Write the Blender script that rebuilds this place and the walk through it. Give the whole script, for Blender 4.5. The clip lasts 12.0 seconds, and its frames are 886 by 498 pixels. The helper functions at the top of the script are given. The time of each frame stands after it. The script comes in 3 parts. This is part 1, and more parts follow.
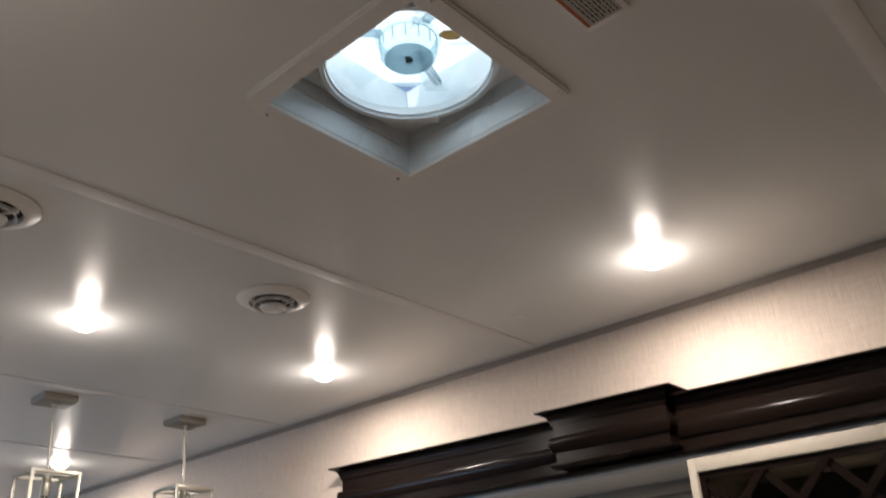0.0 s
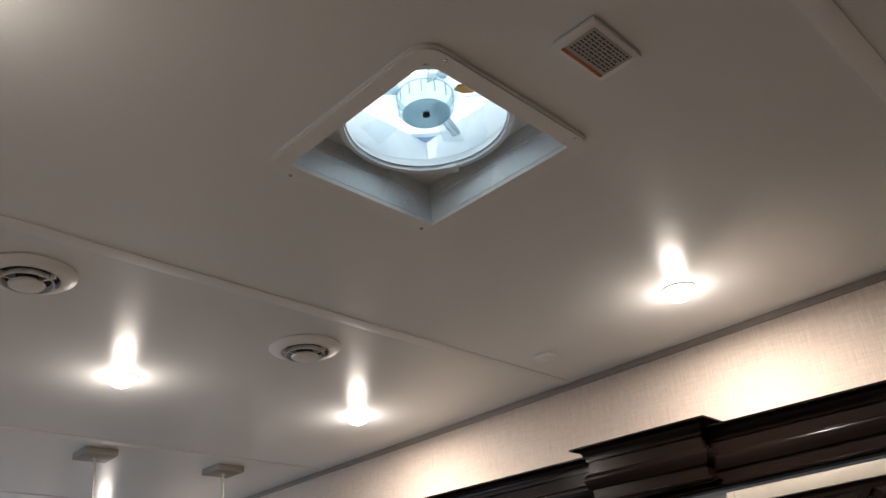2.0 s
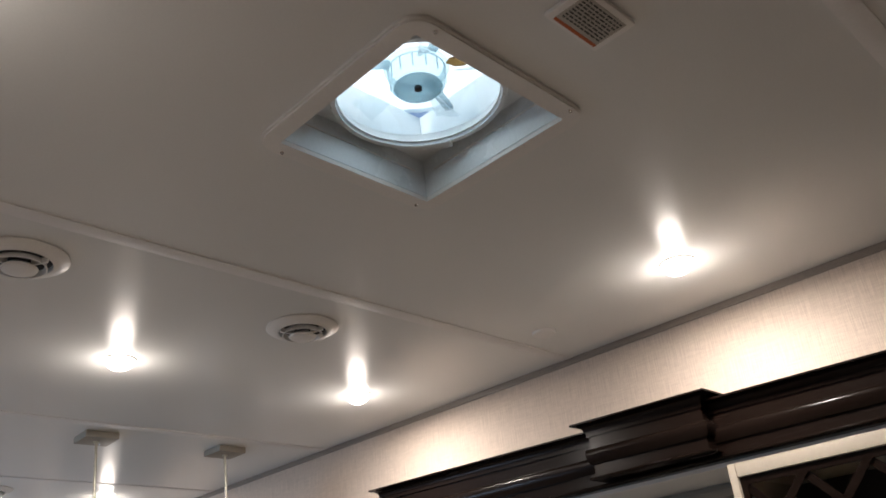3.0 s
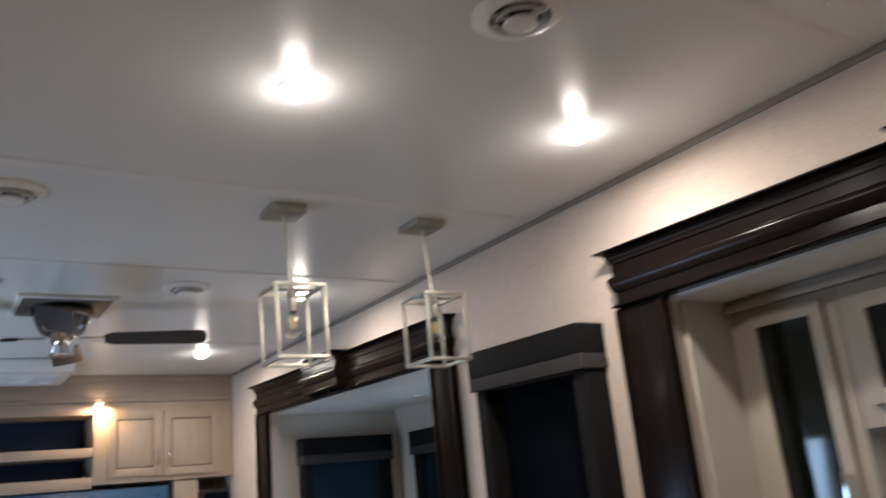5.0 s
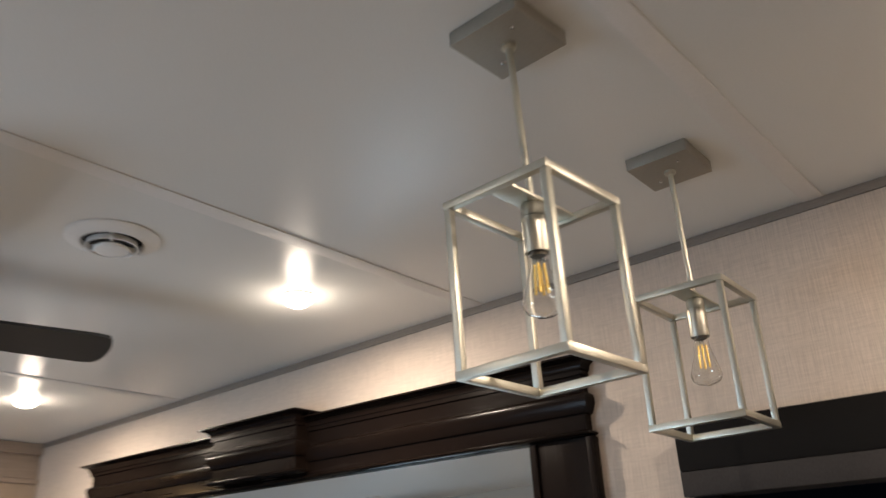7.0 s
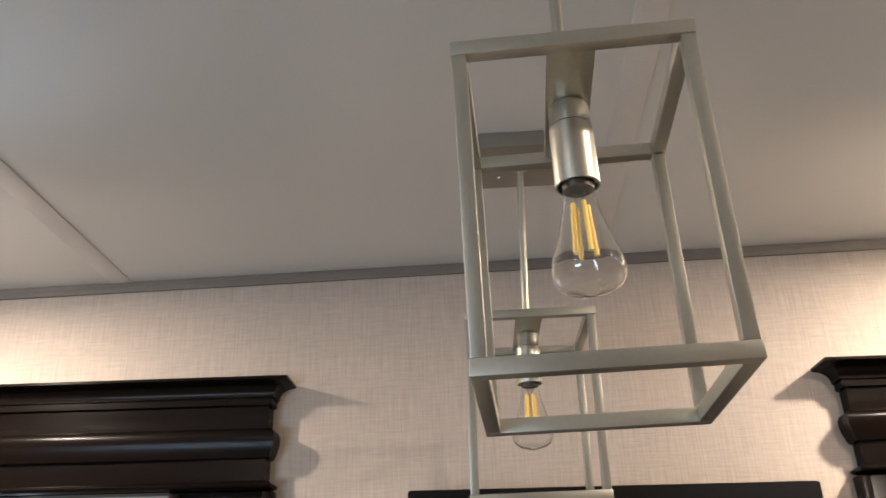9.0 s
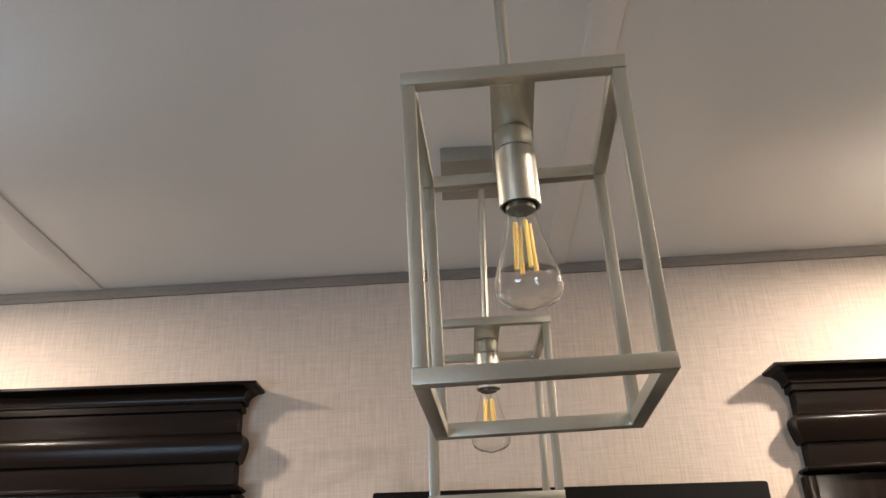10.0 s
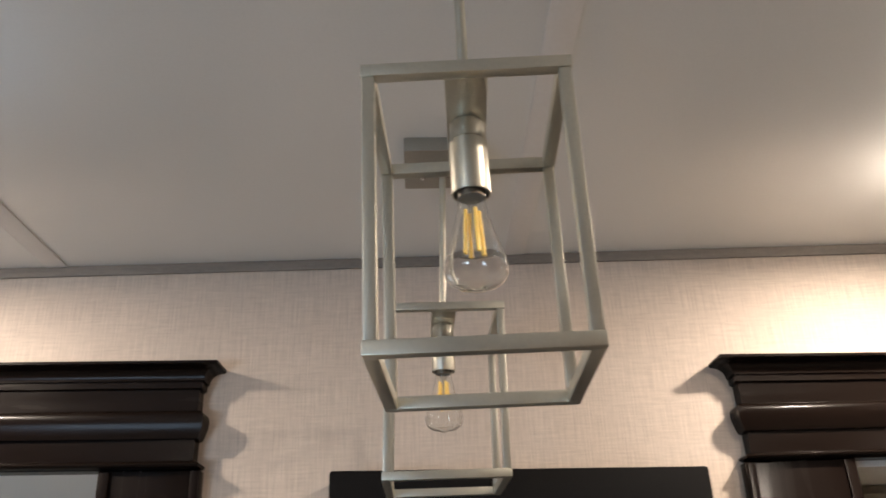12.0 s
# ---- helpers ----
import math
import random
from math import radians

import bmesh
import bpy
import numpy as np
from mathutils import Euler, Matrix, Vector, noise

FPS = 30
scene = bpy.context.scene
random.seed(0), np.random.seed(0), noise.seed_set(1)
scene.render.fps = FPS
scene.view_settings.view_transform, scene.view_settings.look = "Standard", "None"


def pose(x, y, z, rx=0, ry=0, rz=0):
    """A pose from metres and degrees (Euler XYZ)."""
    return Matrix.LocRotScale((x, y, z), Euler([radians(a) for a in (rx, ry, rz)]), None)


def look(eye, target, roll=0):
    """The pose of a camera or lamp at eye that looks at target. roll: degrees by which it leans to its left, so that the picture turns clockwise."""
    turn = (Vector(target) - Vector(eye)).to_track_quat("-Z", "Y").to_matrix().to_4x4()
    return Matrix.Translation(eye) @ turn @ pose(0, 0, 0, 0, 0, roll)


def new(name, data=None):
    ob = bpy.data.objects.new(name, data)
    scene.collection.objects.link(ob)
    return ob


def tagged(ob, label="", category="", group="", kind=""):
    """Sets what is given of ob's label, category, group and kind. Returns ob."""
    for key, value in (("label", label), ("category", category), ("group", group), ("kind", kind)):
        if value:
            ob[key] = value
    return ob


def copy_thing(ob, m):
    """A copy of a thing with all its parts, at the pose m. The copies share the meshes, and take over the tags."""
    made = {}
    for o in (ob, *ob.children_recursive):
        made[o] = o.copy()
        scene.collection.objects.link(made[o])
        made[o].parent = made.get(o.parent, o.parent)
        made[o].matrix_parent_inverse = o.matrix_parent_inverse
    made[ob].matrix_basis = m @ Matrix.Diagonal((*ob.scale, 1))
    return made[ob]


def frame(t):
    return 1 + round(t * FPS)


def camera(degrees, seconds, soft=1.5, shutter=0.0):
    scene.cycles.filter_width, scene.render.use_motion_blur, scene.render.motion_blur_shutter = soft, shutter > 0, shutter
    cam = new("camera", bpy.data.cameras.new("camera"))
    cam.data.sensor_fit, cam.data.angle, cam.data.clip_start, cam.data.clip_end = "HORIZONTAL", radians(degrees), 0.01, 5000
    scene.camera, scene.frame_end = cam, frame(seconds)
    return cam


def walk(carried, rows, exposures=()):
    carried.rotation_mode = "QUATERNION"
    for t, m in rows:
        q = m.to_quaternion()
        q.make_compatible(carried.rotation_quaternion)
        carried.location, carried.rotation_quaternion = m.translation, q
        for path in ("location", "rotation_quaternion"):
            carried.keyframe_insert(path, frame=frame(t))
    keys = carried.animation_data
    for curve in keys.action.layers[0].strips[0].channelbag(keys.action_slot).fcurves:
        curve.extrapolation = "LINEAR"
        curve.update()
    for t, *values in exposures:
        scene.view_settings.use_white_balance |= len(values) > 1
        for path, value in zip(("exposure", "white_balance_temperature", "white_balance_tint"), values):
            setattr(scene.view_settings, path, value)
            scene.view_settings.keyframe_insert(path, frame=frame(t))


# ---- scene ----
cam = camera(56.98, 12.0, soft=1.5, shutter=0.5)
PATH = [
    (0, pose(1.592, 2.722, 1.519, 115.78, 2.64, 42.51)),
    (0.5, pose(1.585, 2.725, 1.538, 118.54, 1.82, 44.12)),
    (1, pose(1.589, 2.713, 1.538, 118.40, 1.77, 44.82)),
    (1.5, pose(1.606, 2.701, 1.537, 117.79, 2.93, 45.09)),
    (2, pose(1.624, 2.701, 1.542, 118.01, 4.17, 45.52)),
    (2.5, pose(1.624, 2.706, 1.544, 117.83, 4.52, 45.71)),
    (2.7, pose(1.623, 2.713, 1.544, 117.49, 4.68, 45.87)),
    (4.5, pose(1.320, 2.832, 1.529, 109.18, 6.86, 50.21)),
    (5, pose(1.012, 2.959, 1.452, 106.38, 5.37, 57.93)),
    (5.2, pose(0.845, 2.994, 1.459, 105.77, 5.30, 60.34)),
    (5.5, pose(0.555, 2.991, 1.455, 106.27, 5.33, 62.72)),
    (6, pose(0.058, 3.021, 1.544, 110.04, 6.17, 60.96)),
    (6.5, pose(-0.417, 3.076, 1.561, 113.50, 3.14, 53.07)),
    (7, pose(-0.883, 3.116, 1.633, 113.17, 2.88, 40.41)),
    (9, pose(-1.495, 3.421, 1.744, 115.03, 1.98, 3.75)),
    (9.5, pose(-1.484, 3.409, 1.735, 114.79, 2.50, 2.61)),
    (10, pose(-1.472, 3.378, 1.734, 115.19, 2.56, 2.22)),
    (10.5, pose(-1.475, 3.368, 1.730, 115.59, 1.87, 1.51)),
    (11, pose(-1.482, 3.358, 1.728, 115.51, 1.55, 1.03)),
    (11.5, pose(-1.487, 3.362, 1.727, 115.21, 1.72, 0.93)),
    (12, pose(-1.459, 3.344, 1.710, 114.49, 1.98, -0.47)),
]
walk(cam, PATH, exposures=[(0, 0.1, 6250, 10), (2.7, 0.12, 6250, 10), (5.0, 0.07, 6100, 10), (6.0, 0.03, 6600, 10), (6.5, 0.22, 6850, 10), (7.0, 0.24, 7000, 10), (9.0, 0.42, 6800, 10), (12.0, 0.42, 6800, 10)])

# ---- world, sun, lights ----
world = bpy.data.worlds.new("sky_world")
scene.world = world
world.use_nodes = True
wn = world.node_tree
sky = wn.nodes.new("ShaderNodeTexSky")
sky.sky_type = "NISHITA"
sky.sun_disc = False
sky.sun_elevation = radians(66)
sky.sun_rotation = radians(200)
wn.nodes["Background"].inputs["Strength"].default_value = 0.15
wn.links.new(sky.outputs[0], wn.nodes["Background"].inputs[0])

sun = new("sun", bpy.data.lights.new("sun", "SUN"))
sun.data.energy, sun.data.angle, sun.data.color = 5.0, radians(0.5), (1, 0.95, 0.88)
sun.matrix_world = look((0, -4.6, 11), (1.5, 0, 0))

CEIL = 2.4
WALL = 4.9
LAMP_W = 9.8
LAMP_GLOW = 1.0
LAMP_COL = (1.0, 0.865, 0.75)
DOWNLIGHTS = [(0.724, 4.535), (-0.57, 4.518), (-0.621, 3.674), (-2.495, 4.465), (-4.03, 4.445)]
# Out of view: the first inferred from ceiling glow, the second simply added.
UNSEEN_DOWNLIGHTS = [(0.70, 2.76), (-2.5, 2.66)]


def down_lamp(x, y, z, watts, col, size=0.06):
    """The light of a surface-mounted puck lamp: a small disc just under its diffuser, facing down."""
    lamp = new("lamp_light", bpy.data.lights.new("lamp_light", "AREA"))
    lamp.data.shape, lamp.data.size = "DISK", size
    lamp.data.energy, lamp.data.color = watts, col
    lamp.location = (x, y, z)
    return lamp


def added_glow(x, y, z, watts, col):
    """A point light added below a domed diffuser, to brighten the ceiling and walls round it."""
    lamp = new("lamp_glow", bpy.data.lights.new("lamp_glow", "POINT"))
    lamp.data.energy, lamp.data.color, lamp.data.shadow_soft_size = watts, col, 0.03
    lamp.location = (x, y, z)
    return lamp


for lx, ly in DOWNLIGHTS:
    down_lamp(lx, ly, CEIL - 0.036, LAMP_W, LAMP_COL)
    added_glow(lx, ly, CEIL - 0.085, LAMP_GLOW, LAMP_COL)
# Unseen rear lamps: weak downwards, stronger glow to brighten the ceiling.
for lx, ly in UNSEEN_DOWNLIGHTS:
    down_lamp(lx, ly, CEIL - 0.036, 0.3 * LAMP_W, LAMP_COL)
    added_glow(lx, ly, CEIL - 0.085, 1.4 * LAMP_GLOW, LAMP_COL)
down_lamp(-4.80, 3.99, 2.188, 4.5, (1.0, 0.66, 0.34), 0.02)


def window_light(x, y, z, sx, sy, target, watts, col):
    lamp = new("window_light", bpy.data.lights.new("window_light", "AREA"))
    lamp.data.shape, lamp.data.size, lamp.data.size_y = "RECTANGLE", sx, sy
    lamp.data.energy, lamp.data.color = watts, col
    lamp.matrix_world = look((x, y, z), target)
    return lamp


# Blue light at an added, unseen south window, to tint the ceiling.
window_light(-3.3, 1.68, 1.25, 1.1, 0.6, (-3.3, 4, 1.6), 25, (0.5, 0.72, 1.0))
window_light(-3.25, 5.80, 1.30, 0.85, 0.66, (-3.25, 4, 1.4), 3.2, (0.5, 0.74, 1.0))

# ---- materials ----


def mat(name, base, rough=0.5, metal=0.0, vary=0.12, scale=8.0, fine=90.0, bump=0.0, spec=0.5, coat=0.0, stretch=(1, 1, 1), rvar=0.06):
    """A surface with broad tone changes and fine grain."""
    m = bpy.data.materials.new(name)
    m.use_nodes = True
    nt = m.node_tree
    b = nt.nodes["Principled BSDF"]
    b.inputs["Roughness"].default_value = rough
    b.inputs["Metallic"].default_value = metal
    b.inputs["Specular IOR Level"].default_value = spec
    b.inputs["Coat Weight"].default_value = coat
    b.inputs["Coat Roughness"].default_value = 0.12
    tc = nt.nodes.new("ShaderNodeTexCoord")
    mp = nt.nodes.new("ShaderNodeMapping")
    mp.inputs["Scale"].default_value = stretch
    nt.links.new(tc.outputs["Object"], mp.inputs[0])
    n1 = nt.nodes.new("ShaderNodeTexNoise")
    n1.inputs["Scale"].default_value = scale
    n1.inputs["Detail"].default_value = 5
    n2 = nt.nodes.new("ShaderNodeTexNoise")
    n2.inputs["Scale"].default_value = fine
    n2.inputs["Detail"].default_value = 3
    for n in (n1, n2):
        nt.links.new(mp.outputs[0], n.inputs["Vector"])
    mix = nt.nodes.new("ShaderNodeMath")
    mix.operation = "ADD"
    nt.links.new(n1.outputs["Fac"], mix.inputs[0])
    nt.links.new(n2.outputs["Fac"], mix.inputs[1])
    ramp = nt.nodes.new("ShaderNodeMapRange")
    ramp.inputs["From Min"].default_value, ramp.inputs["From Max"].default_value = 0.6, 1.4
    ramp.inputs["To Min"].default_value, ramp.inputs["To Max"].default_value = 1 - vary, 1 + vary
    nt.links.new(mix.outputs[0], ramp.inputs["Value"])
    mul = nt.nodes.new("ShaderNodeVectorMath")
    mul.operation = "SCALE"
    mul.inputs[0].default_value = base
    nt.links.new(ramp.outputs[0], mul.inputs["Scale"])
    nt.links.new(mul.outputs[0], b.inputs["Base Color"])
    rr = nt.nodes.new("ShaderNodeMapRange")
    rr.inputs["From Min"].default_value, rr.inputs["From Max"].default_value = 0.3, 0.7
    rr.inputs["To Min"].default_value, rr.inputs["To Max"].default_value = max(rough - rvar, 0.02), min(rough + rvar, 1)
    nt.links.new(n1.outputs["Fac"], rr.inputs["Value"])
    nt.links.new(rr.outputs[0], b.inputs["Roughness"])
    if bump:
        bp = nt.nodes.new("ShaderNodeBump")
        bp.inputs["Strength"].default_value = bump
        bp.inputs["Distance"].default_value = 0.002
        nt.links.new(n2.outputs["Fac"], bp.inputs["Height"])
        nt.links.new(bp.outputs[0], b.inputs["Normal"])
    return m


def linen(name, base):
    """Wallpaper with a woven look: fine upright threads crossed by weaker level ones."""
    m = mat(name, base, 0.75, vary=0.05, scale=1.5, fine=60, spec=0.25)
    nt = m.node_tree
    b = nt.nodes["Principled BSDF"]
    tc = nt.nodes["Texture Coordinate"]
    h = []
    for s in ((330, 330, 12), (24, 24, 400)):
        mp = nt.nodes.new("ShaderNodeMapping")
        mp.inputs["Scale"].default_value = s
        n = nt.nodes.new("ShaderNodeTexNoise")
        n.inputs["Scale"].default_value = 1.0
        n.inputs["Detail"].default_value = 2
        nt.links.new(tc.outputs["Object"], mp.inputs[0])
        nt.links.new(mp.outputs[0], n.inputs["Vector"])
        h.append(n)
    add = nt.nodes.new("ShaderNodeMath")
    add.operation = "MULTIPLY_ADD"
    add.inputs[1].default_value = 0.6
    nt.links.new(h[1].outputs["Fac"], add.inputs[0])
    nt.links.new(h[0].outputs["Fac"], add.inputs[2])
    rg = nt.nodes.new("ShaderNodeMapRange")
    rg.inputs["From Min"].default_value, rg.inputs["From Max"].default_value = 0.52, 1.08
    rg.inputs["To Min"].default_value, rg.inputs["To Max"].default_value = 0.83, 1.10
    nt.links.new(add.outputs[0], rg.inputs["Value"])
    mul = nt.nodes.new("ShaderNodeVectorMath")
    mul.operation = "SCALE"
    old = b.inputs["Base Color"].links[0].from_socket
    nt.links.new(old, mul.inputs[0])
    nt.links.new(rg.outputs[0], mul.inputs["Scale"])
    nt.links.new(mul.outputs[0], b.inputs["Base Color"])
    bp = nt.nodes.new("ShaderNodeBump")
    bp.inputs["Strength"].default_value = 0.35
    bp.inputs["Distance"].default_value = 0.0012
    nt.links.new(add.outputs[0], bp.inputs["Height"])
    nt.links.new(bp.outputs[0], b.inputs["Normal"])
    return m


def emit(name, col, strength):
    m = bpy.data.materials.new(name)
    m.use_nodes = True
    b = m.node_tree.nodes["Principled BSDF"]
    b.inputs["Base Color"].default_value = (0.8, 0.8, 0.8, 1)
    b.inputs["Emission Color"].default_value = (*col, 1)
    b.inputs["Emission Strength"].default_value = strength
    return m


def clear(name, tint, rough=0.02, haze=0.0, white=(0.9, 0.95, 1.0), limit=0.5, blend=0.18):
    """Thin clear sheet: lets light through, mirrors at a slant; haze scatters some of it."""
    m = bpy.data.materials.new(name)
    m.use_nodes = True
    nt = m.node_tree
    nt.nodes.remove(nt.nodes["Principled BSDF"])
    out = nt.nodes["Material Output"]
    tr = nt.nodes.new("ShaderNodeBsdfTransparent")
    tr.inputs[0].default_value = (*tint, 1)
    gl = nt.nodes.new("ShaderNodeBsdfGlossy")
    gl.inputs["Roughness"].default_value = rough
    lw = nt.nodes.new("ShaderNodeLayerWeight")
    lw.inputs["Blend"].default_value = blend
    mx = nt.nodes.new("ShaderNodeMixShader")
    cap_gloss = nt.nodes.new("ShaderNodeMath")
    cap_gloss.operation = "MINIMUM"
    cap_gloss.inputs[1].default_value = limit
    nt.links.new(lw.outputs["Fresnel"], cap_gloss.inputs[0])
    nt.links.new(cap_gloss.outputs[0], mx.inputs[0])
    nt.links.new(tr.outputs[0], mx.inputs[1])
    nt.links.new(gl.outputs[0], mx.inputs[2])
    last = mx
    if haze:
        tl = nt.nodes.new("ShaderNodeBsdfTranslucent")
        tl.inputs[0].default_value = (*white, 1)
        m2 = nt.nodes.new("ShaderNodeMixShader")
        m2.inputs[0].default_value = haze
        nt.links.new(mx.outputs[0], m2.inputs[1])
        nt.links.new(tl.outputs[0], m2.inputs[2])
        last = m2
    nt.links.new(last.outputs[0], out.inputs[0])
    return m


M_CEIL = mat("white_ceiling_panel", (0.685, 0.69, 0.675), 0.29, vary=0.03, scale=1.3, fine=220, bump=0.02, rvar=0.0)
M_BATTEN = mat("white_batten", (0.72, 0.71, 0.70), 0.5, vary=0.04, scale=4, fine=160)
M_WALL = linen("linen_wallpaper", (0.57, 0.482, 0.41))
M_SLIDEWALL = mat("cream_slide_wall", (0.50, 0.46, 0.40), 0.6, vary=0.05, scale=2, fine=140, bump=0.06)
# Made-up finish of the unseen south wall, toned for reflections and bounce.
M_PANEL = mat("unseen_south_wall", (0.34, 0.29, 0.24), 0.5, vary=0.2, scale=4, fine=50, stretch=(12, 12, 1), bump=0.05)
M_TRIM = mat("grey_brown_trim", (0.21, 0.18, 0.155), 0.55, vary=0.25, scale=6, fine=60, stretch=(1, 14, 14))
M_DARK = mat("espresso_wood", (0.0074, 0.0047, 0.0037), 0.23, vary=0.10, scale=3, fine=30, coat=0.02, spec=0.08, stretch=(1, 12, 12), bump=0.02)
M_DARKV = mat("espresso_wood_upright", (0.0074, 0.0047, 0.0037), 0.23, vary=0.10, scale=3, fine=30, coat=0.02, spec=0.08, stretch=(12, 12, 1), bump=0.02)
M_OAK = mat("greige_oak", (0.34, 0.265, 0.20), 0.48, vary=0.2, scale=5, fine=70, stretch=(14, 14, 1), bump=0.08)
M_OAKH = mat("greige_oak_level", (0.31, 0.24, 0.19), 0.48, vary=0.2, scale=5, fine=70, stretch=(14, 1, 14), bump=0.08)
M_GLAZE = mat("dark_oak_glaze", (0.12, 0.08, 0.055), 0.55, vary=0.2)
M_CREAM = mat("cream_painted_cabinet", (0.32, 0.285, 0.235), 0.45, vary=0.06, scale=5, fine=120, bump=0.04)
M_NICKEL = mat("brushed_champagne_nickel", (0.53, 0.51, 0.435), 0.40, metal=0.92, vary=0.06, scale=12, fine=300, stretch=(1, 1, 1))
# Darker than the cage's nickel: shade on the canopy undersides is in the colour.
M_NICKELD = mat("shaded_nickel_canopy", (0.33, 0.31, 0.27), 0.5, metal=0.6, vary=0.07, scale=12, fine=260)
M_CHROME = mat("polished_chrome", (0.72, 0.72, 0.73), 0.10, metal=1.0, vary=0.03)
M_GUN = mat("polished_gunmetal", (0.30, 0.30, 0.31), 0.2, metal=1.0, vary=0.05)
M_BRONZE = mat("dark_bronze", (0.10, 0.075, 0.06), 0.22, metal=1.0, vary=0.06)
M_PLASTIC = mat("white_plastic", (0.72, 0.71, 0.69), 0.38, vary=0.04, scale=10, fine=150)
M_PLASTICB = mat("cool_white_plastic", (0.76, 0.80, 0.82), 0.26, vary=0.05, scale=9, fine=150)
# Black for frames and cases, and for sheets that stand in for shade in recesses.
M_BLACK = mat("black_parts_and_recess_shade", (0.015, 0.015, 0.016), 0.7, vary=0.2)
M_SHADE = mat("black_roller_shade", (0.0035, 0.0045, 0.007), 0.9, vary=0.2, scale=3, fine=200, bump=0.1, spec=0.01)
# Bluer than M_SHADE: daylight soaking through the fabric is put into the colour.
M_SHADEB = mat("daylit_slide_shade", (0.008, 0.020, 0.031), 0.7, vary=0.15, scale=3, fine=200, bump=0.1, spec=0.1)
M_VAL = mat("charcoal_valance_fabric", (0.0075, 0.007, 0.007), 0.8, vary=0.2, scale=5, fine=350, bump=0.2, spec=0.1)
M_VALBAND = mat("grey_valance_band", (0.038, 0.035, 0.035), 0.8, vary=0.25, scale=9, fine=300, bump=0.2, spec=0.1)
M_BLADE = mat("dark_walnut_blade", (0.020, 0.020, 0.021), 0.32, vary=0.06, scale=3, fine=18, stretch=(1, 5, 5), rvar=0.02)
M_FIL = mat("yellow_filament", (0.80, 0.52, 0.10), 0.5, vary=0.05)
M_BRASS = mat("bulb_screw_base", (0.10, 0.085, 0.065), 0.4, metal=0.7)
M_NAVY = mat("navy_recess_panel", (0.011, 0.022, 0.050), 0.4, vary=0.2, scale=3, spec=0.1)
M_LABEL = mat("printed_label", (0.42, 0.40, 0.36), 0.6, vary=0.05)
M_INK = mat("label_ink", (0.05, 0.05, 0.05), 0.6, vary=0.05)
M_ORANGE = mat("orange_warning_bar", (0.42, 0.10, 0.03), 0.6, vary=0.1)
# Unseen floor; made paler so that more lamp light bounces to the ceiling.
M_FLOOR = mat("grey_plank_vinyl", (0.40, 0.35, 0.30), 0.45, vary=0.2, scale=5, fine=60, stretch=(1, 12, 1))
M_GRASS = mat("pale_gravel_ground", (0.55, 0.55, 0.54), 0.95, vary=0.25, scale=0.3, fine=4)
M_LED = emit("warm_led_diffuser", (1.0, 0.90, 0.78), 15)
M_LEDW = emit("amber_led_diffuser", (1.0, 0.72, 0.38), 30)
M_GLASS = clear("clear_bulb_glass", (0.86, 0.86, 0.85), 0.05, 0.02, (0.9, 0.9, 0.88), limit=0.45, blend=0.22)
M_BULB = bpy.data.materials.new("clear_bulb_shell")
M_BULB.use_nodes = True
shell = M_BULB.node_tree.nodes["Principled BSDF"]
shell.inputs["Base Color"].default_value = (0.97, 0.97, 0.96, 1)
shell.inputs["Transmission Weight"].default_value = 1.0
shell.inputs["Roughness"].default_value = 0.015
shell.inputs["IOR"].default_value = 1.48
M_PANE = clear("window_glass", (0.9, 0.93, 0.95), 0.02)
M_DOORGLASS = mat("black_cabinet_glass", (0.004, 0.006, 0.005), 0.10, vary=0.1, scale=3)
M_FANCLEAR = clear("clear_fan_plastic", (0.95, 0.97, 0.98), 0.08, 0.04)
M_HUB = clear("clear_fan_hub", (0.82, 0.89, 0.91), 0.08, 0.12, (0.7, 0.79, 0.82))
M_HUBCAP = clear("smoked_hub_cap", (0.58, 0.65, 0.68), 0.08, 0.2, (0.5, 0.58, 0.62))
M_FANBLADE = clear("smoky_clear_blade", (0.91, 0.95, 0.97), 0.08, 0.06, (0.75, 0.83, 0.86))
M_LID = clear("frosted_vent_lid", (0.85, 0.93, 0.96), 0.2, 0.97, (0.90, 1.0, 0.98))
M_BLUESHADE = clear("blue_window_shade", (0.05, 0.10, 0.20), 0.3, 0.5, (0.08, 0.16, 0.30))

# ---- mesh helpers ----


def box(bm, x0, x1, y0, y1, z0, z1, bevel=0.0):
    r = bmesh.ops.create_cube(bm, size=1.0, matrix=Matrix.Translation(((x0 + x1) / 2, (y0 + y1) / 2, (z0 + z1) / 2)) @ Matrix.Diagonal((x1 - x0, y1 - y0, z1 - z0, 1)))
    if bevel:
        edges = list({e for v in r["verts"] for e in v.link_edges})
        bmesh.ops.bevel(bm, geom=edges, offset=bevel, segments=2, affect="EDGES", profile=0.6)
    return bm


def boxes(*specs, bevel=0.0):
    bm = bmesh.new()
    for s in specs:
        box(bm, *s, bevel=bevel)
    return bm


def lathe(profile, seg=32, x=0.0, y=0.0, close=False, bm=None):
    """Turns (radius, z) points round an upright axis."""
    bm = bm or bmesh.new()
    rings = []
    for r, z in profile:
        if r < 1e-5:
            rings.append([bm.verts.new((x, y, z))])
        else:
            rings.append([bm.verts.new((x + r * math.cos(2 * math.pi * k / seg), y + r * math.sin(2 * math.pi * k / seg), z)) for k in range(seg)])
    pairs = list(zip(rings, rings[1:])) + ([(rings[-1], rings[0])] if close else [])
    for a, b in pairs:
        for k in range(seg):
            k2 = (k + 1) % seg
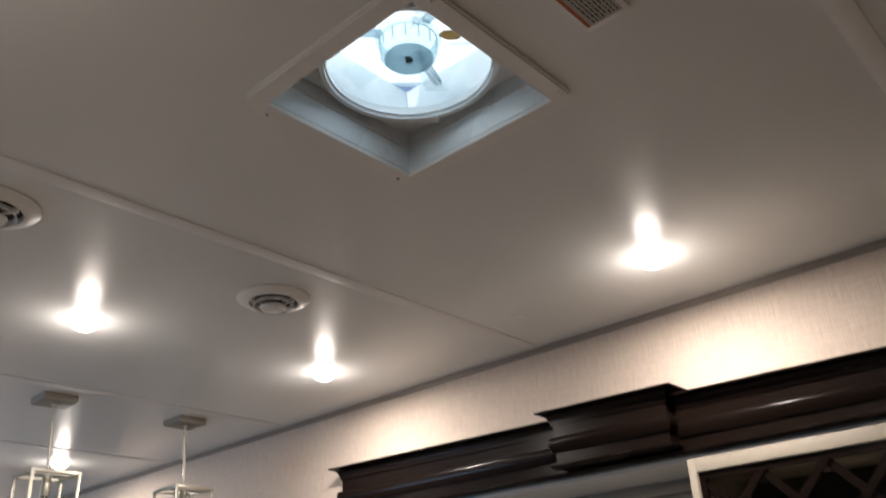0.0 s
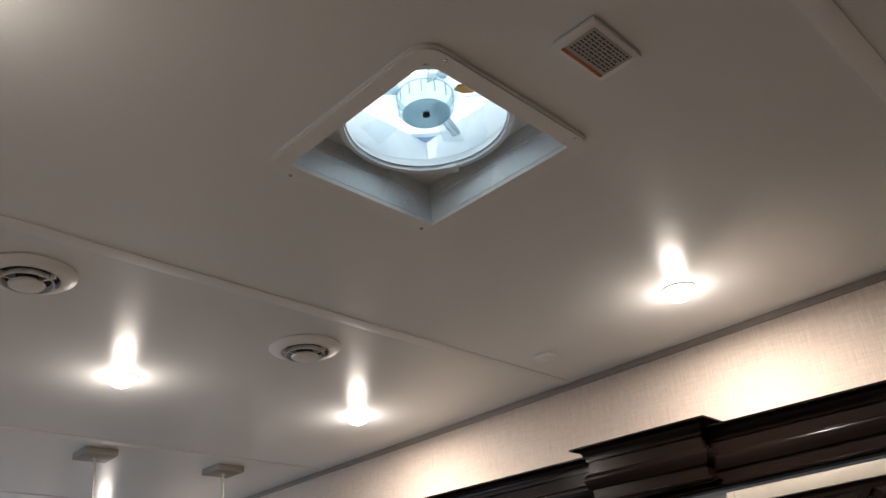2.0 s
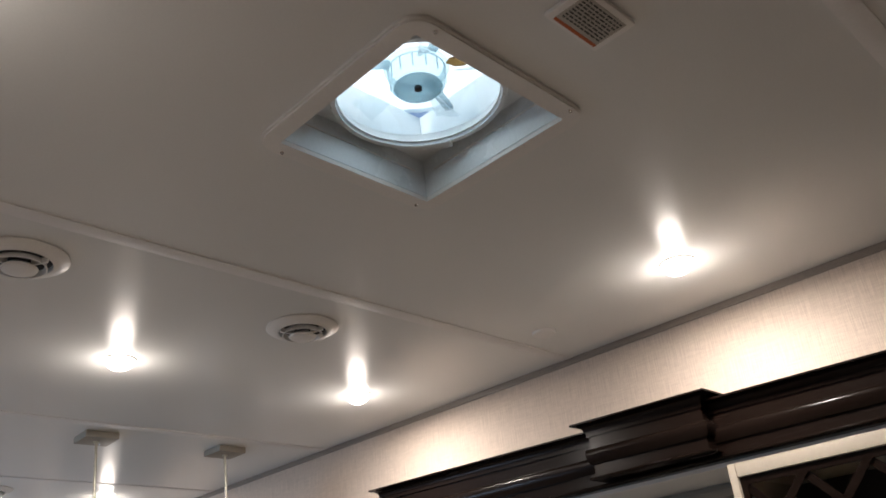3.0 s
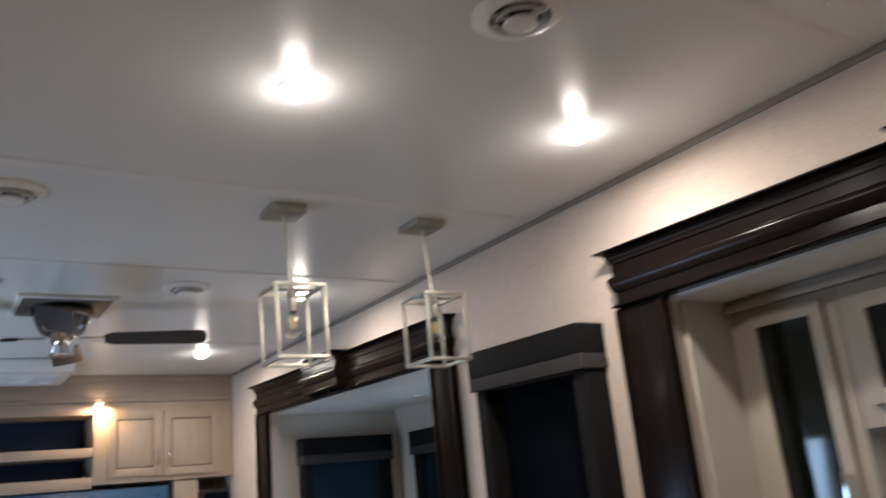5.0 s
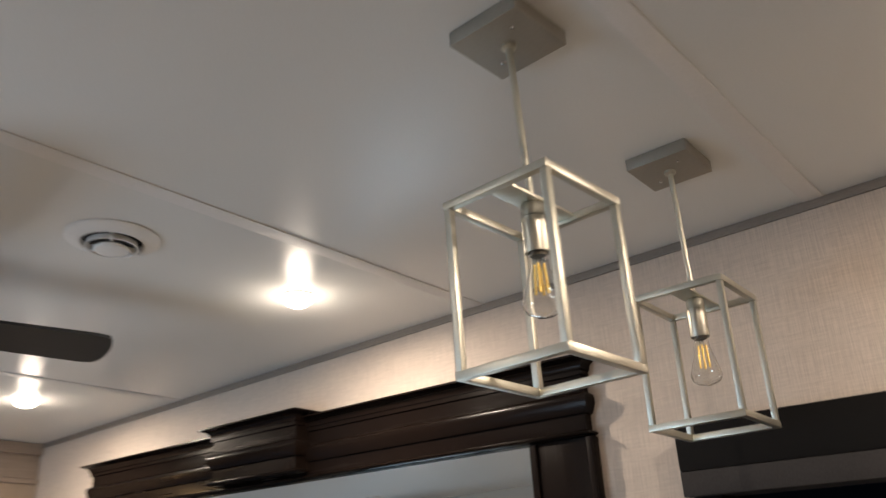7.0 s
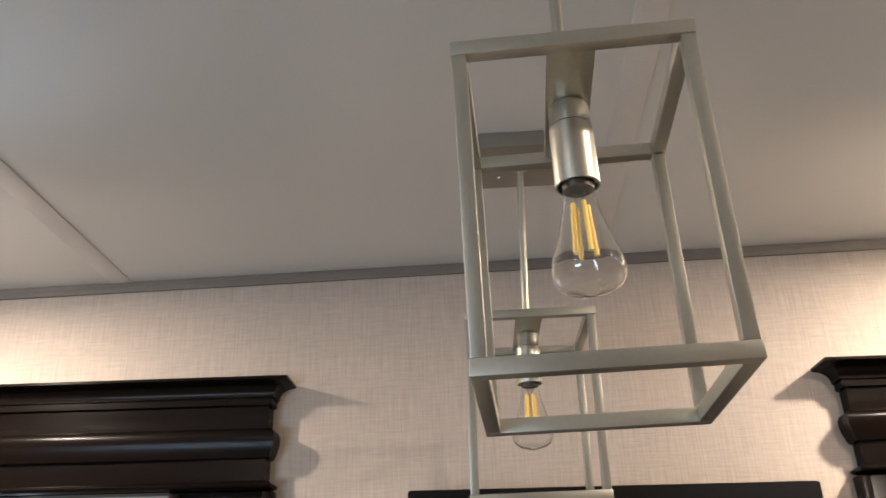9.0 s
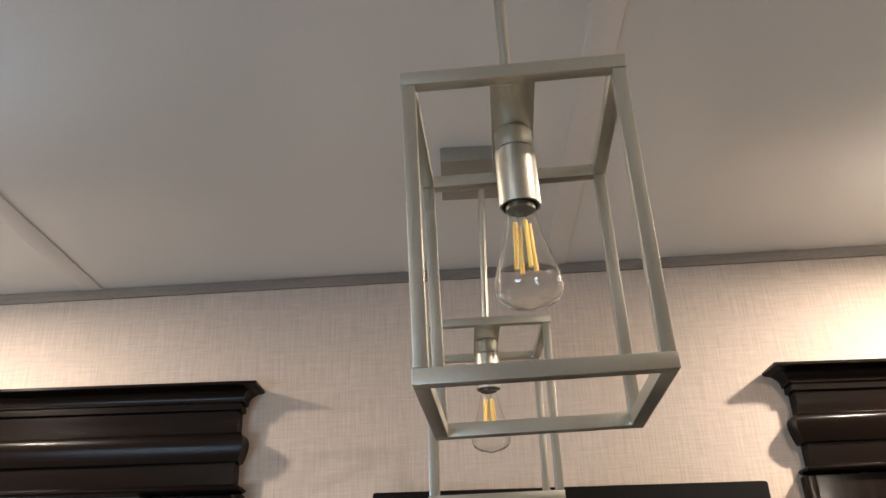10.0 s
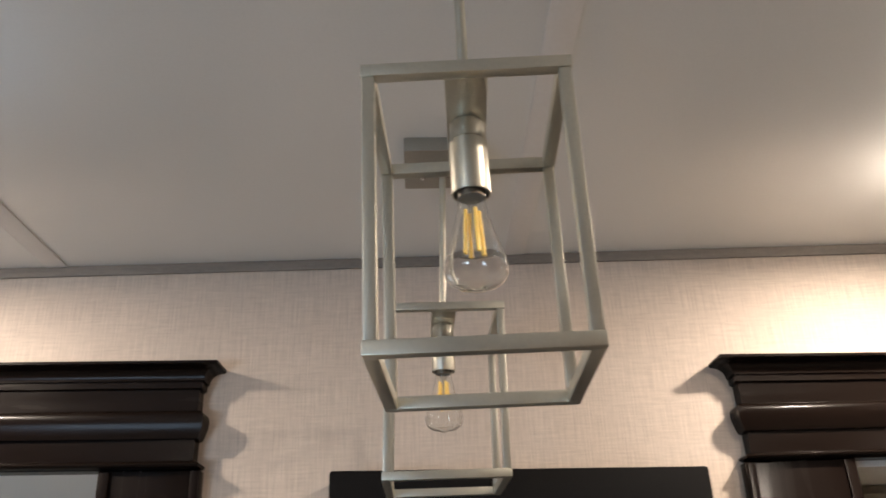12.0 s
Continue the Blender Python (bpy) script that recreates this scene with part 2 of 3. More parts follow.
            if len(a) == 1 and len(b) > 1:
                bm.faces.new((a[0], b[k2], b[k]))
            elif len(b) == 1 and len(a) > 1:
                bm.faces.new((a[k], a[k2], b[0]))
            elif len(a) > 1:
                bm.faces.new((a[k], a[k2], b[k2], b[k]))
    bmesh.ops.recalc_face_normals(bm, faces=bm.faces)
    for f in bm.faces:
        f.smooth = True
    return bm


def crown(x0, x1, y, profile):
    """A moulding along x on a wall at y, with mitred returns at both ends. profile: (out, z)."""
    bm = bmesh.new()
    rows = []
    for o, z in profile:
        rows.append([bm.verts.new(p) for p in ((x0 - o, y, z), (x0 - o, y - o, z), (x1 + o, y - o, z), (x1 + o, y, z))])
    for a, b in zip(rows, rows[1:]):
        for k in range(3):
            bm.faces.new((a[k], a[k + 1], b[k + 1], b[k]))
    for r in (rows[0], rows[-1]):
        bm.faces.new(r)
    bmesh.ops.recalc_face_normals(bm, faces=bm.faces)
    return bm


def prism(points, axis, a, b):
    """A flat outline pushed from a to b along an axis; points are the other two coordinates in order."""
    bm = bmesh.new()
    def put(p, c):
        return {"x": (c, p[0], p[1]), "y": (p[0], c, p[1]), "z": (p[0], p[1], c)}[axis]
    lo = [bm.verts.new(put(p, a)) for p in points]
    hi = [bm.verts.new(put(p, b)) for p in points]
    n = len(points)
    for k in range(n):
        bm.faces.new((lo[k], lo[(k + 1) % n], hi[(k + 1) % n], hi[k]))
    bm.faces.new(lo)
    bm.faces.new(hi)
    bmesh.ops.recalc_face_normals(bm, faces=bm.faces)
    return bm


def mesh_ob(name, bm, material):
    me = bpy.data.meshes.new(name)
    bm.to_mesh(me)
    bm.free()
    me.materials.append(material)
    me.shade_smooth()
    me.set_sharp_from_angle(angle=radians(38))
    return new(name, me)


def part(name, bm, material, parent, label=""):
    ob = mesh_ob(name, bm, material)
    ob.parent = parent
    return tagged(ob, label)


def thing(name, label, category, loc=(0, 0, 0), group="", kind=""):
    ob = new(name)
    ob.location = loc
    ob.empty_display_size = 0.1
    return tagged(ob, label, category, group, kind)


def structure(name, bm, material, label=""):
    return tagged(mesh_ob(name, bm, material), label or name.replace("_", " "), "", "", "structure")


# ---- the shell ----
XW, XE, YS = -5.3, 3.6, 1.6
HX0, HX1, HY0, HY1 = 0.585, 0.953, 3.409, 3.777
structure("floor", boxes((XW, XE, YS, WALL + 0.06, -0.06, 0.0)), M_FLOOR, "grey wood-look vinyl floor of the motorhome")
structure("ceiling", boxes((XW, HX0, YS - 0.06, WALL + 0.06, CEIL, CEIL + 0.07), (HX1, XE, YS - 0.06, WALL + 0.06, CEIL, CEIL + 0.07),
          (HX0, HX1, YS - 0.06, HY0, CEIL, CEIL + 0.07), (HX0, HX1, HY1, WALL + 0.06, CEIL, CEIL + 0.07)), M_CEIL, "smooth white ceiling panels with a satin sheen")
LO, KO = (-4.12, -2.04), (-0.70, 1.42)
OPEN_TOP = 2.0
structure("wall_north", boxes((XW, LO[0], WALL, WALL + 0.06, 0, CEIL), (LO[0], LO[1], WALL, WALL + 0.06, 2.02, CEIL),
          (LO[1], -1.57, WALL, WALL + 0.06, 0, CEIL), (-1.57, -1.05, WALL, WALL + 0.06, 0, 0.95), (-1.57, -1.05, WALL, WALL + 0.06, 1.84, CEIL),
          (-1.05, KO[0], WALL, WALL + 0.06, 0, CEIL), (KO[0], KO[1], WALL, WALL + 0.06, OPEN_TOP, CEIL), (KO[1], XE, WALL, WALL + 0.06, 0, CEIL)),
          M_WALL, "beige linen-textured wallpaper above dark wood casings")
structure("wall_south", boxes((XW, -3.9, YS - 0.06, YS, 0, CEIL), (-3.9, -2.7, YS - 0.06, YS, 0, 0.9), (-3.9, -2.7, YS - 0.06, YS, 1.6, CEIL),
          (-2.7, XE, YS - 0.06, YS, 0, CEIL)), M_PANEL, "unseen wall opposite, toned for its reflections and bounce light")
structure("wall_east", boxes((XE, XE + 0.06, YS - 0.06, WALL + 0.06, 0, CEIL)), M_WALL, "beige linen-textured wallpaper")
structure("wall_west", boxes((XW - 0.06, XW, YS - 0.06, 2.6, 0, CEIL), (XW - 0.06, XW, 2.6, 3.9, 0, 0.9), (XW - 0.06, XW, 2.6, 3.9, 2.12, CEIL),
          (XW - 0.06, XW, 3.9, WALL + 0.06, 0, CEIL)), M_WALL, "beige linen-textured wallpaper")
structure("trim", boxes((-4.85, XE, WALL - 0.007, WALL - 0.0005, CEIL - 0.022, CEIL - 0.0005), bevel=0.001), M_TRIM, "thin grey-brown wood strip where wall meets ceiling")
for i, bx in enumerate((1.412, 0.080, -1.275, -2.216, -3.71)):
    structure("ceiling_batten_%d" % (i + 1), boxes((bx - 0.021, bx + 0.021, YS, WALL - 0.008, CEIL - 0.0030, CEIL - 0.0001), bevel=0.0005), M_BATTEN, "flat white strip covering a ceiling panel joint")

# ---- slide-out rooms ----
SY = 5.85
structure("wall_slide_living", boxes((-4.21, -4.15, WALL + 0.06, 5.12, 0.05, 2.02), (-4.21, -4.15, 5.12, 5.78, 0.05, 0.95), (-4.21, -4.15, 5.12, 5.78, 1.72, 2.02), (-4.21, -4.15, 5.78, SY, 0.05, 2.02),
          (-4.21, -3.86, SY, SY + 0.06, 0.05, 2.02), (-3.86, -2.86, SY, SY + 0.06, 0.05, 0.95), (-3.86, -2.86, SY, SY + 0.06, 1.72, 2.02), (-2.86, -1.94, SY, SY + 0.06, 0.05, 2.02),
          (-2.0, -1.94, WALL + 0.06, SY, 0.05, 2.02)), M_SLIDEWALL, "plain cream walls of the living slide-out")
structure("ceiling_slide_living", boxes((-4.21, -1.94, WALL + 0.06, SY + 0.06, 2.02, 2.07)), M_CEIL, "white ceiling of the living slide-out")
structure("floor_slide_living", boxes((-4.21, -1.94, WALL + 0.06, SY + 0.06, 0.0, 0.05)), M_FLOOR, "grey vinyl floor of the living slide-out")
structure("wall_slide_kitchen", boxes((-0.74, -0.68, WALL + 0.06, 5.75, 0.05, 1.946), (-0.74, -0.12, 5.75, 5.81, 0.05, 1.946), (-0.12, 0.5, 5.75, 5.81, 0.05, 1.05), (-0.12, 0.5, 5.75, 5.81, 1.46, 1.946),
          (0.5, 1.5, 5.75, 5.81, 0.05, 1.946), (1.44, 1.5, WALL + 0.06, 5.75, 0.05, 1.946)), M_SLIDEWALL, "plain cream walls of the kitchen slide-out")
structure("ceiling_slide_kitchen", boxes((KO[0], KO[1], WALL + 0.006, WALL + 0.06, 1.946, 1.998), (-0.74, 1.5, WALL + 0.061, 5.81, 1.946, 2.05)), M_CEIL, "white ceiling of the kitchen slide-out")
structure("floor_slide_kitchen", boxes((-0.74, 1.5, WALL + 0.06, 5.81, 0.0, 0.05)), M_FLOOR, "grey vinyl floor of the kitchen slide-out")
structure("ground", boxes((-900, 900, -900, 900, -1.3, -1.1)), M_GRASS, "pale gravel ground outside")

# ---- dark casings round the slide-outs ----


def header_profile(top):
    """Cove crown with a fillet, flat frieze, swelling belly, lower band and bead."""
    p = [(0.0, top), (0.072, top), (0.072, top - 0.005)]
    for k in range(7):
        a = k / 6 * math.pi / 2
        p.append((0.068 - 0.026 * math.sin(a), top - 0.007 - 0.022 * (1 - math.cos(a))))
    p += [(0.042, top - 0.031), (0.038, top - 0.032), (0.038, top - 0.044), (0.032, top - 0.046), (0.032, top - 0.086), (0.036, top - 0.087)]
    for k in range(13):
        u = k / 12
        p.append((0.037 + 0.010 * math.sin(math.pi * u ** 0.62) ** 0.85, top - 0.087 - 0.052 * u))
    p += [(0.031, top - 0.1405), (0.031, top - 0.178), (0.037, top - 0.180)]
    for k in range(7):
        a = math.pi * k / 6
        p.append((0.037 + 0.009 * math.sin(a), top - 0.180 - 0.013 * k / 6))
    p += [(0.0, top - 0.195)]
    return p


def lean(ob, x0, level_below=0.0):
    """Level lines of the wall fittings fall slightly towards +x against the ceiling; level_below: under that height they stay level."""
    for o in (ob, *ob.children_recursive):
        if o.type == "MESH":
            for v in o.data.vertices:
                w = max(0.0, min(1.0, (v.co.z - level_below) / (0.19 if level_below else 1.5)))
                v.co.z -= FALL * (v.co.x - x0) * w + (0.008 * (1 - w) if level_below else 0.0)


FALL = 0.02


def casing(name, label, x0, x1, blk, top, post_w, btop, level_below=0.0):
    """Crown header with a breakfront block on two pilasters round an opening; x0, x1: outer edges of the header's base."""
    c = thing(name, label, "door casing", (0, 0, 0), "", "structure")
    part("header", crown(x0, x1, WALL - 0.0005, header_profile(top)), M_DARK, c)
    prof = [(o + 0.050, z) if 0 < k < 99 else (o, z) for k, (o, z) in enumerate(header_profile(btop))]
    prof = [(max(o, 0.05), z) for o, z in prof]
    part("breakfront_block", crown(blk[0] + 0.122, blk[1] - 0.122, WALL - 0.0005, prof), M_DARK, c, "projecting glossy espresso crown block")
    zt = top - 0.195
    for side, (a, b) in (("l", (x0 - 0.045, x0 - 0.045 + post_w)), ("r", (x1 + 0.045 - post_w, x1 + 0.045))):
        bm = boxes((a, b, WALL - 0.028, WALL - 0.0005, 0.0, zt), bevel=0.003)
        inner = b if side == "l" else a
        s = 1 if side == "l" else -1
        box(bm, min(inner - s * 0.022, inner - s * 0.002), max(inner - s * 0.022, inner - s * 0.002), WALL - 0.034, WALL - 0.028, 0.0, zt - 0.001, bevel=0.002)
        outer = a if side == "l" else b
        box(bm, min(outer, outer + s * 0.016), max(outer, outer + s * 0.016), WALL - 0.036, WALL - 0.028, 0.0, zt - 0.001, bevel=0.003)
        part("post", bm, M_DARKV, c)
    part("head_lining", boxes((x0 - 0.045 + post_w, x1 + 0.045 - post_w, WALL - 0.030, WALL + 0.004, zt - 0.0, zt + 0.012)), M_DARK, c)
    lean(c, -1.35, level_below)
    return c


casing("trim_casing_living", "glossy espresso wood casing with crown moulding round the living slide-out", -4.242, -1.926, (-3.392, -2.873), 2.160, 0.185, 2.178)
casing("trim_casing_kitchen", "glossy espresso wood casing with crown moulding round the kitchen slide-out", -0.836, 1.56, (0.128, 0.591), 2.160, 0.205, 2.178, 1.965)

# ---- windows with valances ----


def valance_window(name, label, u0, u1, z_top, z_bot, val_h, depth, place, shade_mat=None, shade_frac=1.0, tilt=False):
    """A boxed valance with side panels, frame, pane and pulled shade. Built along x at y = 0 facing -y, then placed."""
    w = thing(name, label, "window", (0, 0, 0), "", "structure")
    band = val_h * 0.33
    part("valance", boxes((u0, u1, -depth, -0.001, z_top - val_h + band, z_top), bevel=0.006), M_VAL, w, "charcoal fabric valance")
    part("valance_band", boxes((u0 + 0.001, u1 - 0.001, -depth + 0.001, -0.001, z_top - val_h, z_top - val_h + band), bevel=0.002), M_VALBAND, w, "grey fabric band along the valance")
    for a, b in ((u0 + 0.012, u0 + 0.075), (u1 - 0.075, u1 - 0.012)):
        part("side_panel", boxes((a, b, -depth + 0.02, -0.001, z_bot, z_top - val_h), bevel=0.004), M_VAL, w)
    for a, b, c, d in ((u0 + 0.07, u0 + 0.10, z_bot, z_top - 0.1), (u1 - 0.10, u1 - 0.07, z_bot, z_top - 0.1), (u0 + 0.10, u1 - 0.10, z_bot, z_bot + 0.03)):
        part("window_frame", boxes((a, b, 0.005, 0.04, c, d), bevel=0.002), M_BLACK, w)
    p = part("pane", boxes((u0 + 0.10, u1 - 0.10, 0.02, 0.024, z_bot + 0.03, z_top - 0.1)), M_PANE, w)
    p.visible_shadow = False
    if shade_frac > 0:
        n = 14
        wv = (u1 - u0 - 0.16) * shade_frac
        if shade_frac < 1:
            pts = []
            for k in range(n * 2 + 1):
                pts.append((u0 + 0.08 + wv * k / (n * 2), -0.022 + (0.012 if k % 2 else -0.012)))
            pts2 = [(a, b + 0.004) for a, b in reversed(pts)]
            part("curtain", prism(pts + pts2, "z", z_bot, z_top - val_h + 0.01), shade_mat or M_SHADE, w, "pleated dark curtain drawn aside")
        else:
            part("roller_shade", boxes((u0 + 0.08, u1 - 0.08, -0.03, -0.026, z_bot + 0.01, z_top - val_h + 0.01)), shade_mat or M_SHADE, w, "black roller shade pulled down")
    if tilt:
        lean(w, 0)
    w.matrix_world = place
    return w


valance_window("window_1", "window with charcoal valance and black shade pulled down", -0.328, 0.328, 1.945, 0.9, 0.152, 0.12, pose(-1.307, WALL, 0), tilt=True)
valance_window("window_2", "window with charcoal valance and dark shade", -0.335, 0.335, 1.85, 0.95, 0.165, 0.10, pose(-4.15, 5.425, 0, 0, 0, 90), shade_mat=M_SHADEB)
valance_window("window_3", "window with charcoal valance and a curtain drawn aside", -0.46, 0.46, 1.838, 0.95, 0.15, 0.10, pose(-3.36, SY, 0), shade_mat=M_SHADEB, shade_frac=0.3)
for nm, a, b, c, d, lab in (("window_4", -0.12, 0.5, 1.05, 1.46, "small kitchen window below the upper cabinets"),):
    w = thing(nm, lab, "window", (0, 0, 0), "", "structure")
    for q in ((a, a + 0.03, c, d), (b - 0.03, b, c, d), (a + 0.03, b - 0.03, c, c + 0.03), (a + 0.03, b - 0.03, d - 0.03, d)):
        part("window_frame", boxes((q[0], q[1], 5.755, 5.80, q[2], q[3]), bevel=0.002), M_BLACK, w)
    p = part("pane", boxes((a + 0.03, b - 0.03, 5.776, 5.78, c + 0.03, d - 0.03)), M_PANE, w)
    p.visible_shadow = False
# Unseen window, added to go with the blue south light.
w = thing("window_5", "unseen window added in the wall opposite for blue daylight", "window", (0, 0, 0), "", "structure")
for q in ((-3.9, -3.86, 0.9, 1.6), (-2.74, -2.7, 0.9, 1.6), (-3.86, -2.74, 0.9, 0.94), (-3.86, -2.74, 1.56, 1.6)):
    part("window_frame", boxes((q[0], q[1], YS - 0.05, YS - 0.01, q[2], q[3]), bevel=0.002), M_BLACK, w)
p = part("pane", boxes((-3.86, -2.74, YS - 0.03, YS - 0.026, 0.94, 1.56)), M_PANE, w)
p.visible_shadow = False
w = thing("window_6", "wide end window behind blue shades", "window", (0, 0, 0), "", "structure")
part("blue_shade", boxes((XW - 0.03, XW - 0.027, 2.6, 3.9, 0.9, 2.12)), M_BLUESHADE, w, "translucent blue window shade")

# ---- ceiling fixtures ----


def downlight(x, y):
    d = thing("ceiling_downlight", "round warm LED downlight glowing on the white ceiling", "ceiling light", (x, y, CEIL), "ceiling downlights")
    part("bezel", lathe([(0.036, -0.0005), (0.0465, -0.0005), (0.047, -0.0015), (0.046, -0.003), (0.044, -0.0038), (0.0425, -0.0035)], 32, close=True), M_PLASTIC, d)
    part("diffuser", lathe([(0.0, -0.033), (0.014, -0.031), (0.027, -0.025), (0.037, -0.016), (0.042, -0.004), (0.0, -0.004)], 32), M_LED, d, "glowing frosted diffuser")
    return d


first = downlight(0, 0)
# The unseen rear lamps get the same fixture.
for i, (lx, ly) in enumerate(DOWNLIGHTS + UNSEEN_DOWNLIGHTS):
    if i == 0:
        first.location = (lx, ly, CEIL)
    else:
        copy_thing(first, pose(lx, ly, CEIL))


def register(turn):
    r = thing("ceiling_register", "round white air register with dark louvre slots in the ceiling", "air vent", (0, 0, CEIL), "ceiling air registers")
    part("flange", lathe([(0.099, -0.0005), (0.100, -0.004), (0.095, -0.008), (0.082, -0.012), (0.070, -0.017), (0.066, -0.016), (0.066, -0.001)], 48), M_PLASTIC, r)
    # No duct is cut; a flat black disc gives the slots their shade.
    part("backing", lathe([(0.0, -0.0012), (0.068, -0.0012), (0.068, -0.003), (0.0, -0.003)], 32), M_BLACK, r, "black disc standing in for the shade inside the duct")
    part("louvre_ring", lathe([(0.049, -0.014), (0.053, -0.026), (0.056, -0.026), (0.052, -0.013)], 48, close=True), M_PLASTIC, r)
    part("centre_disc", lathe([(0.0, -0.036), (0.022, -0.0355), (0.035, -0.0325), (0.038, -0.028), (0.030, -0.022), (0.0, -0.020)], 40), M_PLASTIC, r)
    for k in range(3):
        bm = boxes((0.028, 0.067, -0.0025, 0.0025, -0.025, -0.012))
        bmesh.ops.rotate(bm, verts=bm.verts, cent=(0, 0, 0), matrix=Matrix.Rotation(radians(120 * k + turn), 3, "Z"))
        part("spoke", bm, M_PLASTIC, r)
    return r


reg = register(20)
reg.location = (-0.139, 3.976, CEIL)
for x, y, a in ((-0.116, 3.221, 15), (-1.504, 3.15, 40), (-2.475, 3.921, 70), (-2.527, 3.114, 10)):
    copy_thing(reg, pose(x, y, CEIL, 0, 0, a))

cap = thing("blanking_plate", "small round white blanking plate on the ceiling", "cover plate", (0.204, 4.623, CEIL))
part("cap_plate", lathe([(0.0, -0.010), (0.026, -0.010), (0.035, -0.007), (0.037, -0.0005)], 32), M_PLASTIC, cap)

# warning label plate
lab = thing("ceiling_label_plate", "white plate with a printed warning label on the ceiling", "label", (1.138, 3.604, CEIL))
part("plate", boxes((-0.040, 0.040, -0.064, 0.064, -0.010, -0.0005), bevel=0.004), M_PLASTIC, lab)
part("printed_label", boxes((-0.027, 0.030, -0.051, 0.051, -0.0112, -0.0100)), M_LABEL, lab, "beige printed label")
part("warning_bar", boxes((-0.033, -0.0275, -0.051, 0.051, -0.0114, -0.0100)), M_ORANGE, lab, "orange warning bar")
random.seed(4)
for k in range(8):
    x = -0.020 + k * 0.0062
    bm = bmesh.new()
    y = -0.046
    while y < 0.044:
        ln = random.uniform(0.004, 0.013)
        box(bm, x, x + 0.0028, y, min(y + ln, 0.046), -0.0116, -0.0112)
        y += ln + 0.003
    part("text_line", bm, M_INK, lab)

# ---- roof fan ----
fan = thing("roof_vent_fan", "square white roof vent, clear fan, daylit frosted lid", "roof vent", (0.769, 3.593, CEIL))


def frame_ring(o, i, z0, z1, r):
    bm = bmesh.new()
    rows = []
    for half, z, rad in ((i, z0, 0.004), (i, z1, 0.004), (o, z1, r), (o, z0, r)):
        ring = []
        for cx, cy, a0 in ((1, 1, 0), (-1, 1, 90), (-1, -1, 180), (1, -1, 270)):
            for k in range(7):
                a = radians(a0 + 15 * k)
                ring.append(bm.verts.new((cx * (half - rad) + rad * math.cos(a), cy * (half - rad) + rad * math.sin(a), z)))
        rows.append(ring)
    n = len(rows[0])
    for a, b in zip(rows, rows[1:] + rows[:1]):
        for k in range(n):
            bm.faces.new((a[k], a[(k + 1) % n], b[(k + 1) % n], b[k]))
    bmesh.ops.recalc_face_normals(bm, faces=bm.faces)
    return bm


bm = frame_ring(0.217, 0.1800, -0.010, -0.0005, 0.046)
bmesh.ops.bevel(bm, geom=[e for e in bm.edges if all(max(abs(v.co.x), abs(v.co.y)) > 0.19 and abs(v.co.z + 0.010) < 1e-4 for v in e.verts)], offset=0.004, segments=2, affect="EDGES")
part("garnish_frame", bm, M_PLASTIC, fan, "white plastic ceiling frame with rounded corners")
for x, y in ((-0.205, -0.160), (-0.203, 0.170), (0.203, -0.160), (0.205, 0.170)):
    part("screw", lathe([(0.0, -0.0125), (0.003, -0.012), (0.0042, -0.0098)], 12, x, y), M_CHROME, fan)
for a, b, c, d in ((-0.183, -0.179, -0.183, 0.183), (0.179, 0.183, -0.183, 0.183), (-0.179, 0.179, -0.183, -0.179), (-0.179, 0.179, 0.179, 0.183)):
    part("shaft_panel", boxes((a, b, c, d, 0.0, 0.20)), M_PLASTICB, fan, "cool white plastic shaft wall")
# plate with a round hole
bm = bmesh.new()
seg = 64
rings = []
for z in (0.088, 0.094):
    inner = [bm.verts.new((0.160 * math.cos(2 * math.pi * k / seg), 0.160 * math.sin(2 * math.pi * k / seg), z)) for k in range(seg)]
    outer = []
    for k in range(seg):
        c, s = math.cos(2 * math.pi * k / seg), math.sin(2 * math.pi * k / seg)
        q = 0.1788 / max(abs(c), abs(s))
        outer.append(bm.verts.new((c * q, s * q, z)))
    rings.append((inner, outer))
for k in range(seg):
    k2 = (k + 1) % seg
    for inner, outer in rings:
        bm.faces.new((inner[k], inner[k2], outer[k2], outer[k]))
    bm.faces.new((rings[0][0][k], rings[0][0][k2], rings[1][0][k2], rings[1][0][k]))
bmesh.ops.recalc_face_normals(bm, faces=bm.faces)
part("shroud_plate", bm, M_PLASTICB, fan)
part("shroud_ring", lathe([(0.157, 0.0945), (0.1598, 0.0945), (0.1598, 0.175), (0.157, 0.175)], 64, close=True), M_FANCLEAR, fan, "clear plastic shroud ring")
part("shroud_lip", lathe([(0.154, 0.062), (0.163, 0.062), (0.1645, 0.066), (0.163, 0.0875), (0.1575, 0.0875), (0.155, 0.069)], 64, close=True), M_PLASTICB, fan, "white shroud skirt")
part("hub", lathe([(0.0, 0.086), (0.012, 0.086), (0.046, 0.088), (0.052, 0.094), (0.056, 0.126), (0.052, 0.130), (0.0, 0.130)], 40), M_HUB, fan, "clear plastic motor hub")
part("shaft_pin", lathe([(0.0, 0.082), (0.007, 0.082), (0.007, 0.090), (0.0, 0.090)], 16), M_BLACK, fan)
part("hub_cap", lathe([(0.008, 0.0845), (0.045, 0.0855), (0.045, 0.0872), (0.008, 0.0872)], 40, close=True), M_HUBCAP, fan, "smoky grey hub face")
part("hub_rim", lathe([(0.052, 0.127), (0.062, 0.129), (0.062, 0.134), (0.051, 0.134)], 40, close=True), M_HUB, fan)
for k in range(14):
    bm = boxes((0.0535, 0.0550, -0.0015, 0.0015, 0.097, 0.124))
